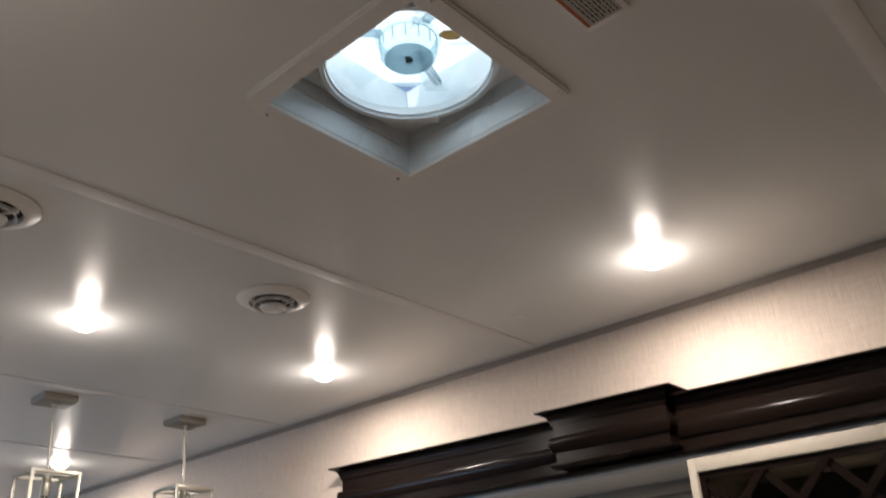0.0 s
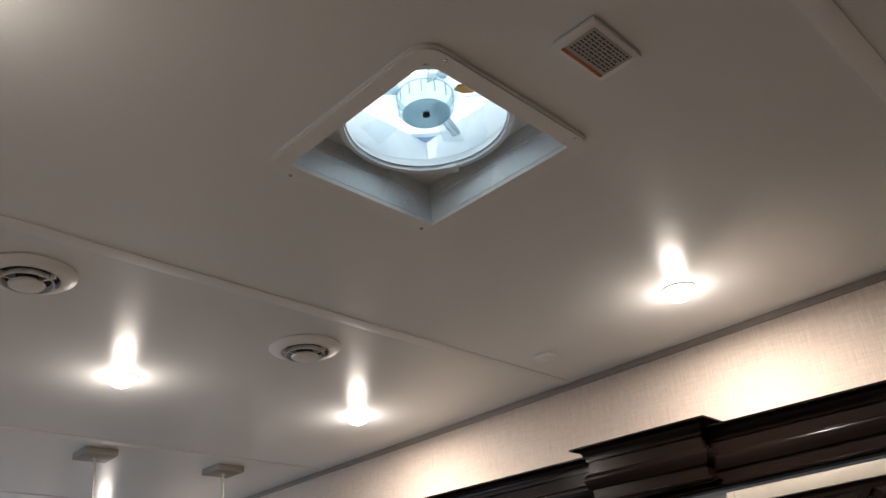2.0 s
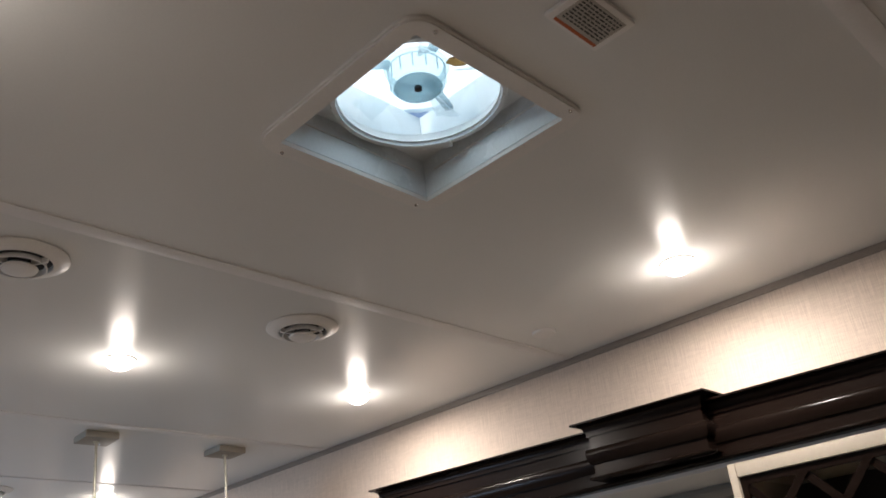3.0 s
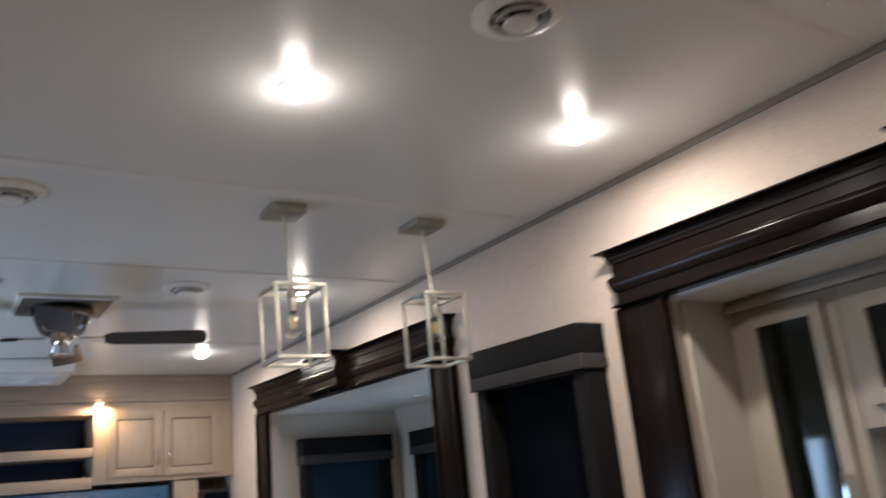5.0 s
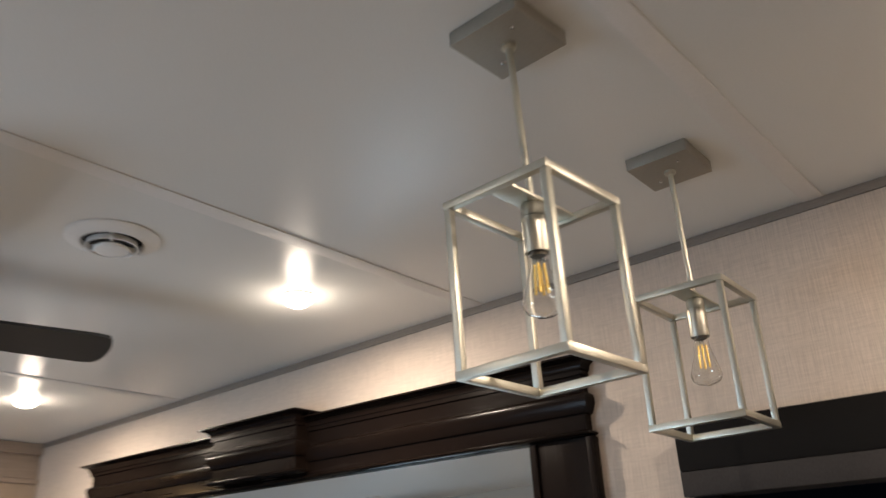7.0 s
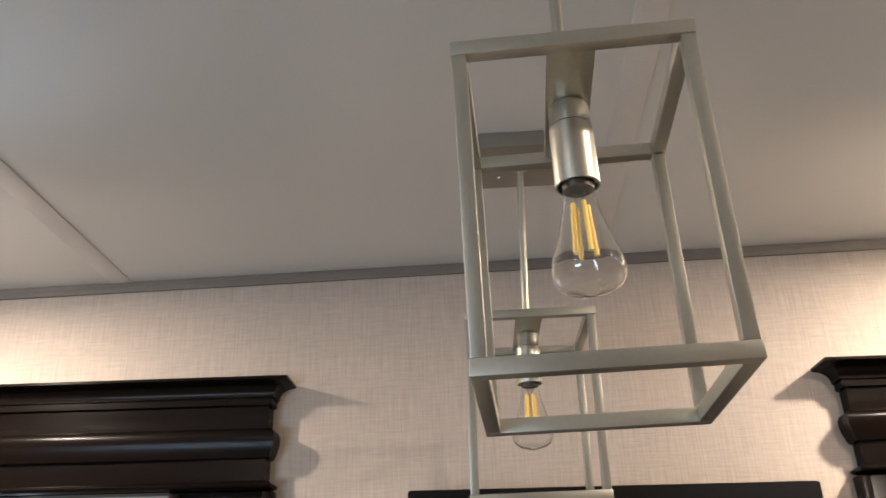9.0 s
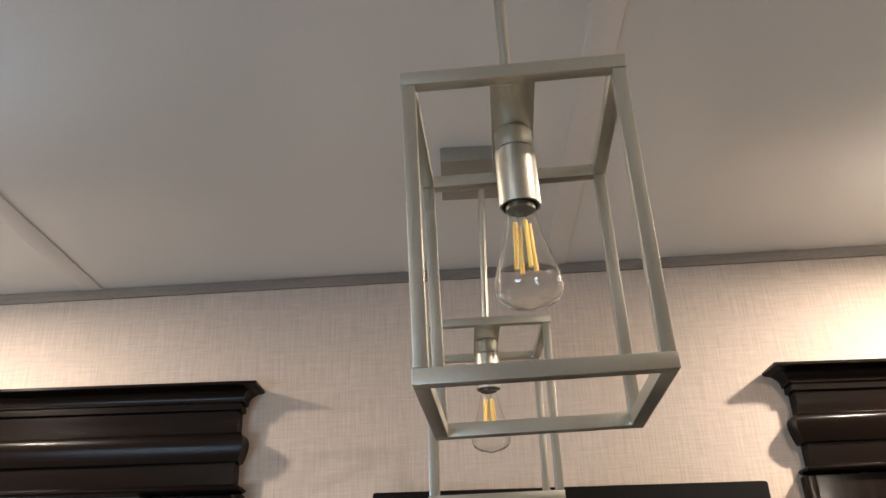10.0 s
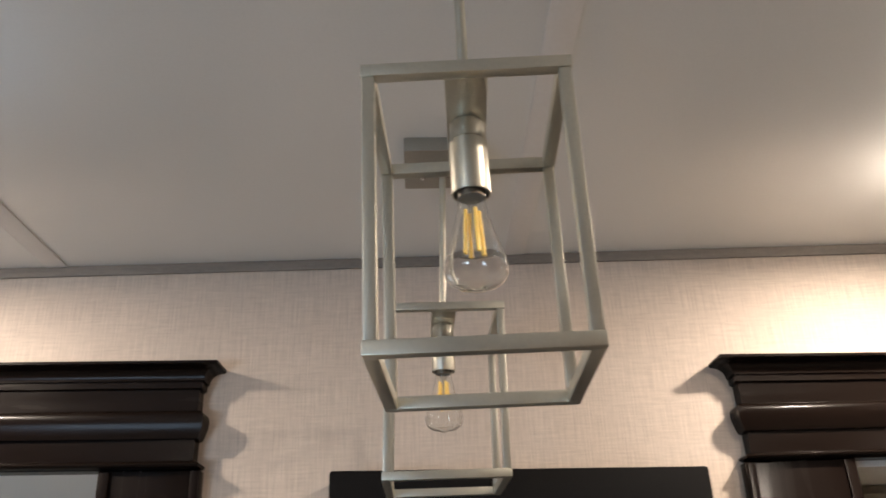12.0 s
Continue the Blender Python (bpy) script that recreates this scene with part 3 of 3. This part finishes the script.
    bmesh.ops.rotate(bm, verts=bm.verts, cent=(0, 0, 0), matrix=Matrix.Rotation(2 * math.pi * k / 14, 3, "Z"))
    part("hub_rib", bm, M_HUB, fan)
for k in range(5):
    bm = bmesh.new()
    rows = []
    for j in range(6):
        r = 0.058 + 0.092 * j / 5
        tw = radians(34 - 14 * j / 5)
        wd = 0.012 + 0.016 * j / 5
        rows.append([bm.verts.new((r, wd * s * math.cos(tw), 0.116 + wd * s * math.sin(tw))) for s in (-1, 0, 1)])
    for a, b in zip(rows, rows[1:]):
        for q in range(2):
            bm.faces.new((a[q], a[q + 1], b[q + 1], b[q]))
    bmesh.ops.solidify(bm, geom=list(bm.faces), thickness=0.002)
    bmesh.ops.rotate(bm, verts=bm.verts, cent=(0, 0, 0), matrix=Matrix.Rotation(radians(72 * k + 40), 3, "Z"))
    part("fan_blade", bm, M_FANBLADE, fan)
for k in range(3):
    bm = boxes((0.050, 0.158, -0.009, 0.009, 0.136, 0.146), bevel=0.002)
    bmesh.ops.rotate(bm, verts=bm.verts, cent=(0, 0, 0), matrix=Matrix.Rotation(radians(120 * k + 112), 3, "Z"))
    part("support_arm", bm, M_HUBCAP, fan)
# rolled rim inside the shroud and the seam round the shaft
part("shroud_bead", lathe([(0.1505, 0.0710), (0.1535, 0.0690), (0.1548, 0.0720), (0.1525, 0.0745)], 64, close=True), M_PLASTICB, fan)
for a, b, c, d in ((-0.1788, -0.1765, -0.150, 0.150), (0.1765, 0.1788, -0.150, 0.150), (-0.150, 0.150, -0.1788, -0.1765), (-0.150, 0.150, 0.1765, 0.1788)):
    part("shaft_seam", boxes((a, b, c, d, 0.052, 0.0545)), M_PLASTIC, fan, "thin raised seam on the shaft wall")
for a in (-45, 135, 45):
    bm = boxes((0.150, 0.172, -0.009, 0.009, 0.058, 0.066), bevel=0.002)
    bmesh.ops.rotate(bm, verts=bm.verts, cent=(0, 0, 0), matrix=Matrix.Rotation(radians(a - 18), 3, "Z"))
    part("clip", bm, M_PLASTICB, fan)
part("amber_tag", prism([(0.066, 0.010), (0.080, 0.006), (0.098, 0.022), (0.100, 0.040), (0.084, 0.042), (0.070, 0.030)], "z", 0.106, 0.109), clear("amber_tag_plastic", (0.42, 0.33, 0.2), 0.1, 0.5, (0.42, 0.31, 0.18)), fan, "small amber plastic part")
lid = part("lid", lathe([(0.0, 0.250), (0.10, 0.246), (0.19, 0.230), (0.225, 0.205), (0.225, 0.195)], 32), M_LID, fan, "frosted translucent lid lit by daylight")

# ---- pendants ----
CW, CT, CB, BAR = 0.172, 2.1245, 1.879, 0.0115


def pendant(dx, dy, lx, ly):
    """Ceiling canopy, rod, square cage of bars, strap, socket and clear bulb. z = 0 is the ceiling. dx, dy: canopy off the cage; lx, ly: the cage's lean."""
    p = thing("pendant_light", "champagne nickel open box pendant with a clear filament bulb, unlit", "pendant lamp", (0, 0, CEIL), "pendants over the island")
    top = []
    top.append(part("canopy", boxes((-0.0615, 0.0615, -0.0615, 0.0615, -0.025, -0.0005), bevel=0.0018), M_NICKELD, p, "square satin nickel ceiling canopy"))
    for x, y in ((-0.032, 0.026), (0.030, -0.030)):
        top.append(part("screw", lathe([(0.0, -0.0275), (0.0025, -0.027), (0.0035, -0.0252)], 12, x, y), M_CHROME, p))
    zt, zb, h = CT - CEIL, CB - CEIL, CW / 2
    rod = part("rod", lathe([(0.0, -0.0252), (0.011, -0.0252), (0.011, -0.030), (0.0052, -0.032), (0.0052, zt - 0.004), (0.0, zt - 0.004)], 20), M_NICKEL, p)
    for o in top:
        for v in o.data.vertices:
            v.co.x += dx
            v.co.y += dy
    for v in rod.data.vertices:
        k = 1 - (v.co.z + 0.0252) / (zt + 0.0212)
        v.co.x += dx * k + lx * (zt - zb) * (1 - k)
        v.co.y += dy * k + ly * (zt - zb) * (1 - k)
    for z0, z1 in ((zt - BAR, zt), (zb, zb + BAR)):
        for a, b, c, d in ((-h, h, -h, -h + BAR), (-h, h, h - BAR, h), (-h, -h + BAR, -h + BAR, h - BAR), (h - BAR, h, -h + BAR, h - BAR)):
            part("cage_bar", boxes((a, b, c, d, z0, z1), bevel=0.0012), M_NICKEL, p)
    for sx in (-1, 1):
        for sy in (-1, 1):
            x, y = sx * (h - BAR / 2 - 0.0004), sy * (h - BAR / 2 - 0.0004)
            part("cage_post", boxes((x - BAR / 2 + 0.0006, x + BAR / 2 - 0.0006, y - BAR / 2 + 0.0006, y + BAR / 2 - 0.0006, zb + BAR, zt - BAR), bevel=0.0012), M_NICKEL, p)
    part("strap", boxes((-0.018, 0.018, -h + BAR, h - BAR, zt - 0.006, zt - 0.002), bevel=0.0008), M_NICKEL, p, "flat cross strap")
    # The shadow gap between strap and bar, put in as a black sliver.
    part("strap_slot", boxes((-0.018, 0.018, -h + BAR + 0.0003, -h + BAR + 0.0034, zt - 0.0069, zt - 0.0061)), M_BLACK, p, "black sliver for the shade where the strap meets the bar")
    zs = 2.046 - CEIL
    zc = zt - 0.026
    part("socket_cap", lathe([(0.0, zt - 0.0062), (0.0140, zt - 0.0062), (0.0158, zt - 0.0085), (0.0162, zc), (0.0, zc)], 36), M_NICKEL, p, "satin nickel cap above the socket")
    part("socket", lathe([(0.0, zc - 0.0004), (0.0160, zc - 0.0004), (0.0170, zc - 0.0014), (0.0172, zs + 0.001), (0.0168, zs), (0.0150, zs), (0.0150, zs + 0.016), (0.0, zs + 0.016)], 36), M_NICKEL, p, "brushed cylinder socket")
    part("bulb_base", lathe([(0.0, zs + 0.0155), (0.0128, zs + 0.0155), (0.0132, zs + 0.002), (0.0118, zs - 0.004), (0.0, zs - 0.004)], 28), M_BRASS, p)
    z0 = zs - 0.003
    prof = [(0.0118, z0), (0.0125, z0 - 0.008), (0.0150, z0 - 0.022), (0.0188, z0 - 0.037), (0.0232, z0 - 0.052), (0.0262, z0 - 0.063), (0.0275, z0 - 0.070), (0.0268, z0 - 0.077), (0.0235, z0 - 0.083), (0.0165, z0 - 0.0875), (0.0080, z0 - 0.0895), (0.0030, z0 - 0.0915), (0.0, z0 - 0.0925)]
    prof = [(r, z0 + (z - z0) * 0.94) for r, z in prof]
    inner = [(max(r - 0.0007, 0.0), z + 0.0007) for r, z in prof[1:]]
    bulb = part("bulb", lathe(prof + inner[::-1], 48, close=True), M_BULB, p, "clear teardrop glass bulb")
    bulb.visible_shadow = False
    stem = lathe([(0.0, z0 + 0.001), (0.006, z0), (0.0032, z0 - 0.012), (0.0016, z0 - 0.052), (0.0, z0 - 0.053)], 14)
    st = part("glass_stem", stem, M_GLASS, p)
    st.visible_shadow = False
    for k in range(4):
        a = radians(22 + 90 * k)
        bm = lathe([(0.0, z0 - 0.012), (0.0018, z0 - 0.0125), (0.0018, z0 - 0.054), (0.0, z0 - 0.0545)], 10)
        bmesh.ops.rotate(bm, verts=bm.verts, cent=(0, 0, z0 - 0.016), matrix=Matrix.Rotation(radians(-3), 3, "Y"))
        bmesh.ops.translate(bm, verts=bm.verts, vec=(0.0065, 0, 0))
        bmesh.ops.rotate(bm, verts=bm.verts, cent=(0, 0, 0), matrix=Matrix.Rotation(a, 3, "Z"))
        part("filament", bm, M_FIL, p, "yellow filament strip")
    for o in p.children:
        if o is not rod and o not in top:
            for v in o.data.vertices:
                v.co.x += lx * (v.co.z - zb)
                v.co.y += ly * (v.co.z - zb)
    return p


pendant(-0.004, -0.018, -0.009, -0.0125).matrix_world = pose(-1.416, 3.972, CEIL, 0, 0, -2.5)
pendant(0.012, -0.030, 0.018, -0.018).matrix_world = pose(-1.440, 4.526, CEIL, 0, 0, 1.0)

# ---- ceiling fan ----
cf = thing("ceiling_fan", "polished nickel flush ceiling fan with four dark blades", "ceiling fan", (-2.895, 3.489, CEIL))
part("mount_frame", boxes((-0.20, 0.20, -0.20, -0.18, -0.016, -0.0005), (-0.20, 0.20, 0.18, 0.20, -0.016, -0.0005), (-0.20, -0.18, -0.18, 0.18, -0.016, -0.0005), (0.18, 0.20, -0.18, 0.18, -0.016, -0.0005), bevel=0.002), M_PLASTIC, cf, "pale square mounting frame")
part("mount_plate", boxes((-0.179, 0.179, -0.179, 0.179, -0.0135, -0.0005)), mat("grey_mount_plate", (0.10, 0.10, 0.105), 0.4), cf, "dark grey square mounting plate")
part("housing_band", lathe([(0.0, -0.0142), (0.126, -0.0142), (0.130, -0.020), (0.130, -0.046), (0.126, -0.050), (0.0, -0.050)], 48), M_BRONZE, cf, "dark bronze band of the motor housing")
part("motor_housing", lathe([(0.0, -0.0505), (0.122, -0.0505), (0.118, -0.070), (0.100, -0.108), (0.088, -0.128), (0.074, -0.136), (0.0, -0.136)], 48), M_GUN, cf, "polished tapered motor housing")
part("switch_housing", lathe([(0.0, -0.1362), (0.052, -0.1362), (0.050, -0.150), (0.047, -0.156), (0.047, -0.212), (0.051, -0.218), (0.051, -0.226), (0.044, -0.234), (0.0, -0.236)], 40), M_CHROME, cf, "chrome switch housing")
for k, a in enumerate((79, 169, 259, 349)):
    pts = []
    for q in range(9):
        t = math.pi * q / 8 - math.pi / 2
        pts.append((0.570 + 0.050 * max(math.cos(t), 0.0) ** 0.5, 0.072 * math.sin(t)))
    pts += [(0.21, 0.060), (0.175, 0.036), (0.175, -0.036), (0.21, -0.060)]
    bm = prism(pts, "z", -0.004, 0.004)
    bmesh.ops.rotate(bm, verts=bm.verts, cent=(0, 0, 0), matrix=Matrix.Rotation(radians(-12), 3, "X"))
    bmesh.ops.translate(bm, verts=bm.verts, vec=(0, 0, -0.156))
    bmesh.ops.rotate(bm, verts=bm.verts, cent=(0, 0, 0), matrix=Matrix.Rotation(radians(a), 3, "Z"))
    blade = part("blade", bm, M_BLADE, cf, "dark wood fan blade")
    bm = prism([(0.07, -0.012), (0.15, -0.010), (0.19, -0.030), (0.235, -0.026), (0.235, 0.026), (0.19, 0.030), (0.15, 0.010), (0.07, 0.012)], "z", -0.151, -0.145)
    bmesh.ops.rotate(bm, verts=bm.verts, cent=(0, 0, 0), matrix=Matrix.Rotation(radians(a), 3, "Z"))
    part("blade_iron", bm, M_CHROME, cf)

# ---- air conditioner box ----
ac = thing("air_conditioner_shroud", "white rounded air conditioner box on the ceiling", "air conditioner", (-4.47, 3.47, CEIL))
part("housing", boxes((-0.27, 0.27, -0.28, 0.28, -0.085, -0.0005), bevel=0.028), M_CEIL, ac)
part("grille", boxes(*[(-0.20 + k * 0.03, -0.188 + k * 0.03, -0.2, 0.2, -0.0875, -0.085) for k in range(13)]), M_PLASTICB, ac)

# ---- end wall built-ins ----
EX = -4.85
beam = thing("cornice_beam", "wide greige oak cornice under the ceiling at the end wall", "cornice", (EX, 0, 0))
part("beam_board", boxes((-0.40, 0.0, YS + 0.002, WALL - 0.002, 2.214, CEIL - 0.0005), bevel=0.004), M_OAKH, beam)
part("beam_moulding", boxes((0.0, 0.022, YS + 0.002, WALL - 0.002, 2.345, CEIL - 0.001), bevel=0.006), M_OAKH, beam)
part("beam_bead", boxes((0.0, 0.012, YS + 0.002, WALL - 0.002, 2.216, 2.236), bevel=0.004), M_OAKH, beam)


def panel_door(parent, y0, y1, z0, z1, x, handle_y, m, mp, glass=None):
    """A framed door facing +x with a raised panel."""
    s = 0.052
    d = part("door", boxes((x, x + 0.018, y0, y0 + s, z0, z1), (x, x + 0.018, y1 - s, y1, z0, z1), (x, x + 0.018, y0 + s, y1 - s, z0, z0 + s), (x, x + 0.018, y0 + s, y1 - s, z1 - s, z1), bevel=0.002), m, parent)
    part("glaze_line", boxes((x + 0.001, x + 0.008, y0 + s, y1 - s, z0 + s, z1 - s)), M_GLAZE, d, "dark glazed groove")
    part("panel", boxes((x + 0.004, x + 0.015, y0 + s + 0.009, y1 - s - 0.009, z0 + s + 0.009, z1 - s - 0.009), bevel=0.004), m, d)
    zc = z0 + 0.12
    part("handle", boxes((x + 0.036, x + 0.046, handle_y - 0.005, handle_y + 0.005, zc - 0.055, zc + 0.055), (x + 0.018, x + 0.036, handle_y - 0.004, handle_y + 0.004, zc - 0.045, zc - 0.036),
         (x + 0.018, x + 0.036, handle_y - 0.004, handle_y + 0.004, zc + 0.036, zc + 0.045), bevel=0.002), M_CHROME, d, "chrome bar handle")
    return d


cab = thing("wall_cabinet", "greige oak wall cabinet with two raised-panel doors", "cabinet", (0, 0, 0))
part("body", boxes((EX - 0.36, EX, 3.966, WALL - 0.002, 1.685, 2.213), bevel=0.003), M_OAK, cab)
panel_door(cab, 4.055, 4.400, 1.722, 2.150, EX + 0.001, 4.372, M_OAK, M_OAK)
panel_door(cab, 4.412, 4.795, 1.715, 2.150, EX + 0.001, 4.442, M_OAK, M_OAK)
shelf = thing("entertainment_shelf", "greige oak open shelving with dark navy recesses", "shelf", (0, 0, 0))
part("upper_rail", boxes((EX - 0.34, EX, YS + 0.002, 3.964, 1.865, 1.924), bevel=0.003), M_OAKH, shelf)
part("lower_rail", boxes((EX - 0.34, EX, YS + 0.002, 3.964, 1.665, 1.737), bevel=0.003), M_OAKH, shelf)
part("top_rail", boxes((EX - 0.34, EX, YS + 0.002, 3.964, 2.138, 2.213), bevel=0.003), M_OAKH, shelf)
part("back_panel", boxes((EX - 0.345, EX - 0.341, YS + 0.002, 3.964, 1.665, 2.213)), M_NAVY, shelf)
tv = thing("television", "dark glossy television under the oak shelving", "television", (0, 0, 0))
# The blue window reflection on the dark screen is put into its base colour.
part("screen", boxes((EX - 0.06, EX - 0.045, 2.7, 4.455, 0.85, 1.655), bevel=0.003), mat("screen_with_blue_reflection", (0.04, 0.11, 0.21), 0.3), tv)
part("bezel", boxes((EX - 0.09, EX - 0.061, 2.68, 4.47, 0.83, 1.66), bevel=0.004), M_BLACK, tv)
col = thing("base_cabinet", "dark lower cabinet run along the end wall", "cabinet", (0, 0, 0))
part("body", boxes((EX - 0.36, EX - 0.1, YS + 0.01, WALL - 0.01, 0.0, 0.82), bevel=0.004), M_OAK, col)
led = thing("shelf_spotlight", "small amber LED spotlight under the oak cornice", "cabinet light", (EX - 0.005, 3.99, 2.214))
part("bezel", lathe([(0.020, -0.0005), (0.034, -0.0005), (0.034, -0.010), (0.024, -0.012)], 28, x=0.045, close=True), M_PLASTIC, led)
part("diffuser", lathe([(0.0, -0.022), (0.014, -0.020), (0.024, -0.012), (0.022, -0.004), (0.0, -0.004)], 28, x=0.045), M_LEDW, led, "glowing amber diffuser")
# ---- kitchen cabinets in the slide-out ----
KY = 5.16


def door_ring(x0, x1, y0, y1, z0, z1, s):
    """One mitred frame of four rails of width s, facing -y."""
    bm = bmesh.new()
    loops = []
    for y in (y0, y1):
        for q in (0, s):
            loops.append([bm.verts.new((x, y, z)) for x, z in ((x0 + q, z0 + q), (x1 - q, z0 + q), (x1 - q, z1 - q), (x0 + q, z1 - q))])
    fo, fi, bo, bi = loops
    for k in range(4):
        j = (k + 1) % 4
        for a, b in ((fo, fi), (bi, bo), (bo, fo), (fi, bi)):
            bm.faces.new((a[k], a[j], b[j], b[k]))
    bmesh.ops.recalc_face_normals(bm, faces=bm.faces)
    sharp = [e for e in bm.edges if e.calc_face_angle(0) > 1]
    bmesh.ops.bevel(bm, geom=sharp, offset=0.002, segments=2, affect="EDGES", profile=0.6)
    return bm


def glass_door(parent, x0, x1, z0, z1, hx, hz):
    """A framed door facing -y with dark glass and a bar handle."""
    s = 0.042
    y = KY - 0.019
    d = part("door", door_ring(x0, x1, y, KY - 0.001, z0, z1, s), M_CREAM, parent)
    part("glass", boxes((x0 + s, x1 - s, KY - 0.010, KY - 0.006, z0 + s, z1 - s)), M_DOORGLASS, d, "dark glass pane")
    part("handle", boxes((hx - 0.006, hx + 0.006, y - 0.034, y - 0.023, hz - 0.065, hz + 0.065), (hx - 0.005, hx + 0.005, y - 0.024, y, hz - 0.055, hz - 0.045), (hx - 0.005, hx + 0.005, y - 0.024, y, hz + 0.045, hz + 0.055), bevel=0.002), M_CHROME, d, "chrome bar handle")
    return d


tall = thing("tall_cabinet", "cream tall cabinet with a narrow dark glass door", "cabinet", (0, 0, 0))
part("body", boxes((-0.678, -0.302, KY, 5.748, 0.9, 1.902), bevel=0.003), M_CREAM, tall)
glass_door(tall, -0.613, -0.344, 1.02, 1.880, -0.366, 1.33)
upper = thing("upper_cabinet", "cream upper kitchen cabinet with two dark glass doors", "cabinet", (0, 0, 0))
part("body", boxes((-0.300, 0.558, KY, 5.48, 1.50, 1.902), bevel=0.003), M_CREAM, upper)
glass_door(upper, -0.257, 0.112, 1.56, 1.862, 0.088, 1.69)
glass_door(upper, 0.154, 0.525, 1.56, 1.862, 0.178, 1.69)
ct = thing("cabinet_top_moulding", "cream moulding strip along the cabinet tops", "moulding", (0, 0, 0))
part("strip", boxes((-0.678, 0.558, KY - 0.020, KY + 0.05, 1.903, 1.926), bevel=0.005), M_CREAM, ct)
part("filler", boxes((-0.678, 0.558, KY + 0.002, KY + 0.05, 1.927, 1.9455), bevel=0.002), M_CREAM, ct)
base = thing("kitchen_base_cabinet", "cream kitchen base cabinet under a pale worktop", "cabinet", (0, 0, 0))
part("body", boxes((-0.24, 0.558, 5.12, 5.748, 0.05, 0.86), bevel=0.003), M_CREAM, base)
part("worktop", boxes((-0.248, 0.558, 5.09, 5.748, 0.862, 0.898), bevel=0.004), M_PLASTIC, base)

wine = thing("wine_rack_cabinet", "cream cabinet with a dark lattice wine rack", "cabinet", (0, 0, 0))
WX0, WX1, WY = 0.565, 1.385, 4.862
part("side_panel", boxes((WX0, WX0 + 0.022, WY, 5.748, 0.05, 1.9415), bevel=0.002), M_CREAM, wine)
part("side_panel", boxes((WX1 - 0.022, WX1, WY, 5.748, 0.05, 1.9415), bevel=0.002), M_CREAM, wine)
for z0, z1 in ((1.905, 1.9415), (1.655, 1.690), (1.265, 1.298)):
    part("rail", boxes((WX0 + 0.0225, WX1 - 0.0225, WY + 0.001, 5.7, z0, z1), bevel=0.002), M_CREAM, wine)
bm = boxes((WX0 + 0.023, WX1 - 0.023, WY + 0.010, WY + 0.022, 1.884, 1.904), (WX0 + 0.023, WX1 - 0.023, WY + 0.010, WY + 0.022, 1.691, 1.709), (WX0 + 0.023, WX0 + 0.040, WY + 0.010, WY + 0.022, 1.709, 1.884), (WX1 - 0.040, WX1 - 0.023, WY + 0.010, WY + 0.022, 1.709, 1.884))
part("lattice_frame", bm, M_DARK, wine)
k = 0
x = WX0 + 0.03
while x < WX1 - 0.15:
    for s in (-1, 1):
        xa, xb = (x, x + 0.163) if s > 0 else (x + 0.163, x)
        hw = 0.014
        part("lattice_bar", prism([(xa - hw, 1.7085), (xa + hw, 1.7085), (xb + hw, 1.8845), (xb - hw, 1.8845)], "y", WY + (0.011 if s > 0 else 0.0165), WY + (0.0163 if s > 0 else 0.0215)), M_DARK, wine)
    x += 0.163
# Black sheet in place of the shade inside the rack.
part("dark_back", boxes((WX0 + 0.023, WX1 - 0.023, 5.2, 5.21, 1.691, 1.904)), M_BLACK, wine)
mw = thing("microwave_oven", "black microwave oven built in below the wine rack", "microwave", (0, 0, 0))
part("body", boxes((WX0 + 0.03, WX1 - 0.03, WY + 0.03, 5.5, 1.305, 1.63), bevel=0.004), M_BLACK, mw)
part("door_glass", boxes((WX0 + 0.05, WX1 - 0.22, WY + 0.018, WY + 0.029, 1.325, 1.615), bevel=0.003), mat("grey_blue_oven_glass", (0.10, 0.14, 0.15), 0.12), mw, "glossy glass door")
part("handle", boxes((WX1 - 0.215, WX1 - 0.195, WY - 0.005, WY + 0.010, 1.345, 1.605), (WX1 - 0.212, WX1 - 0.198, WY + 0.010, WY + 0.030, 1.36, 1.38), (WX1 - 0.212, WX1 - 0.198, WY + 0.010, WY + 0.030, 1.575, 1.595), bevel=0.002), M_CHROME, mw)

# puck lamp in the living slide ceiling
pk = thing("slide_puck_light", "small unlit white puck lamp on the slide-out ceiling", "ceiling light", (-3.29, 5.54, 2.02))
part("puck", lathe([(0.0, -0.016), (0.028, -0.015), (0.036, -0.010), (0.037, -0.0005)], 28), M_PLASTIC, pk)

# end wall corner below the cabinet
pil = thing("oak_pilaster", "narrow greige oak upright below the wall cabinet", "pilaster", (0, 0, 0))
part("board", boxes((EX - 0.12, EX - 0.02, 4.49, 4.655, 0.822, 1.684), bevel=0.004), M_OAK, pil)
spk = thing("corner_speaker", "tall black speaker box in the end wall corner", "speaker", (0, 0, 0))
part("cabinet", boxes((EX - 0.28, EX - 0.03, 4.68, 4.88, 0.822, 1.600), bevel=0.008), M_BLACK, spk)
part("grille", boxes((EX - 0.0295, EX - 0.022, 4.695, 4.865, 0.84, 1.58), bevel=0.003), M_SHADE, spk, "black cloth grille")
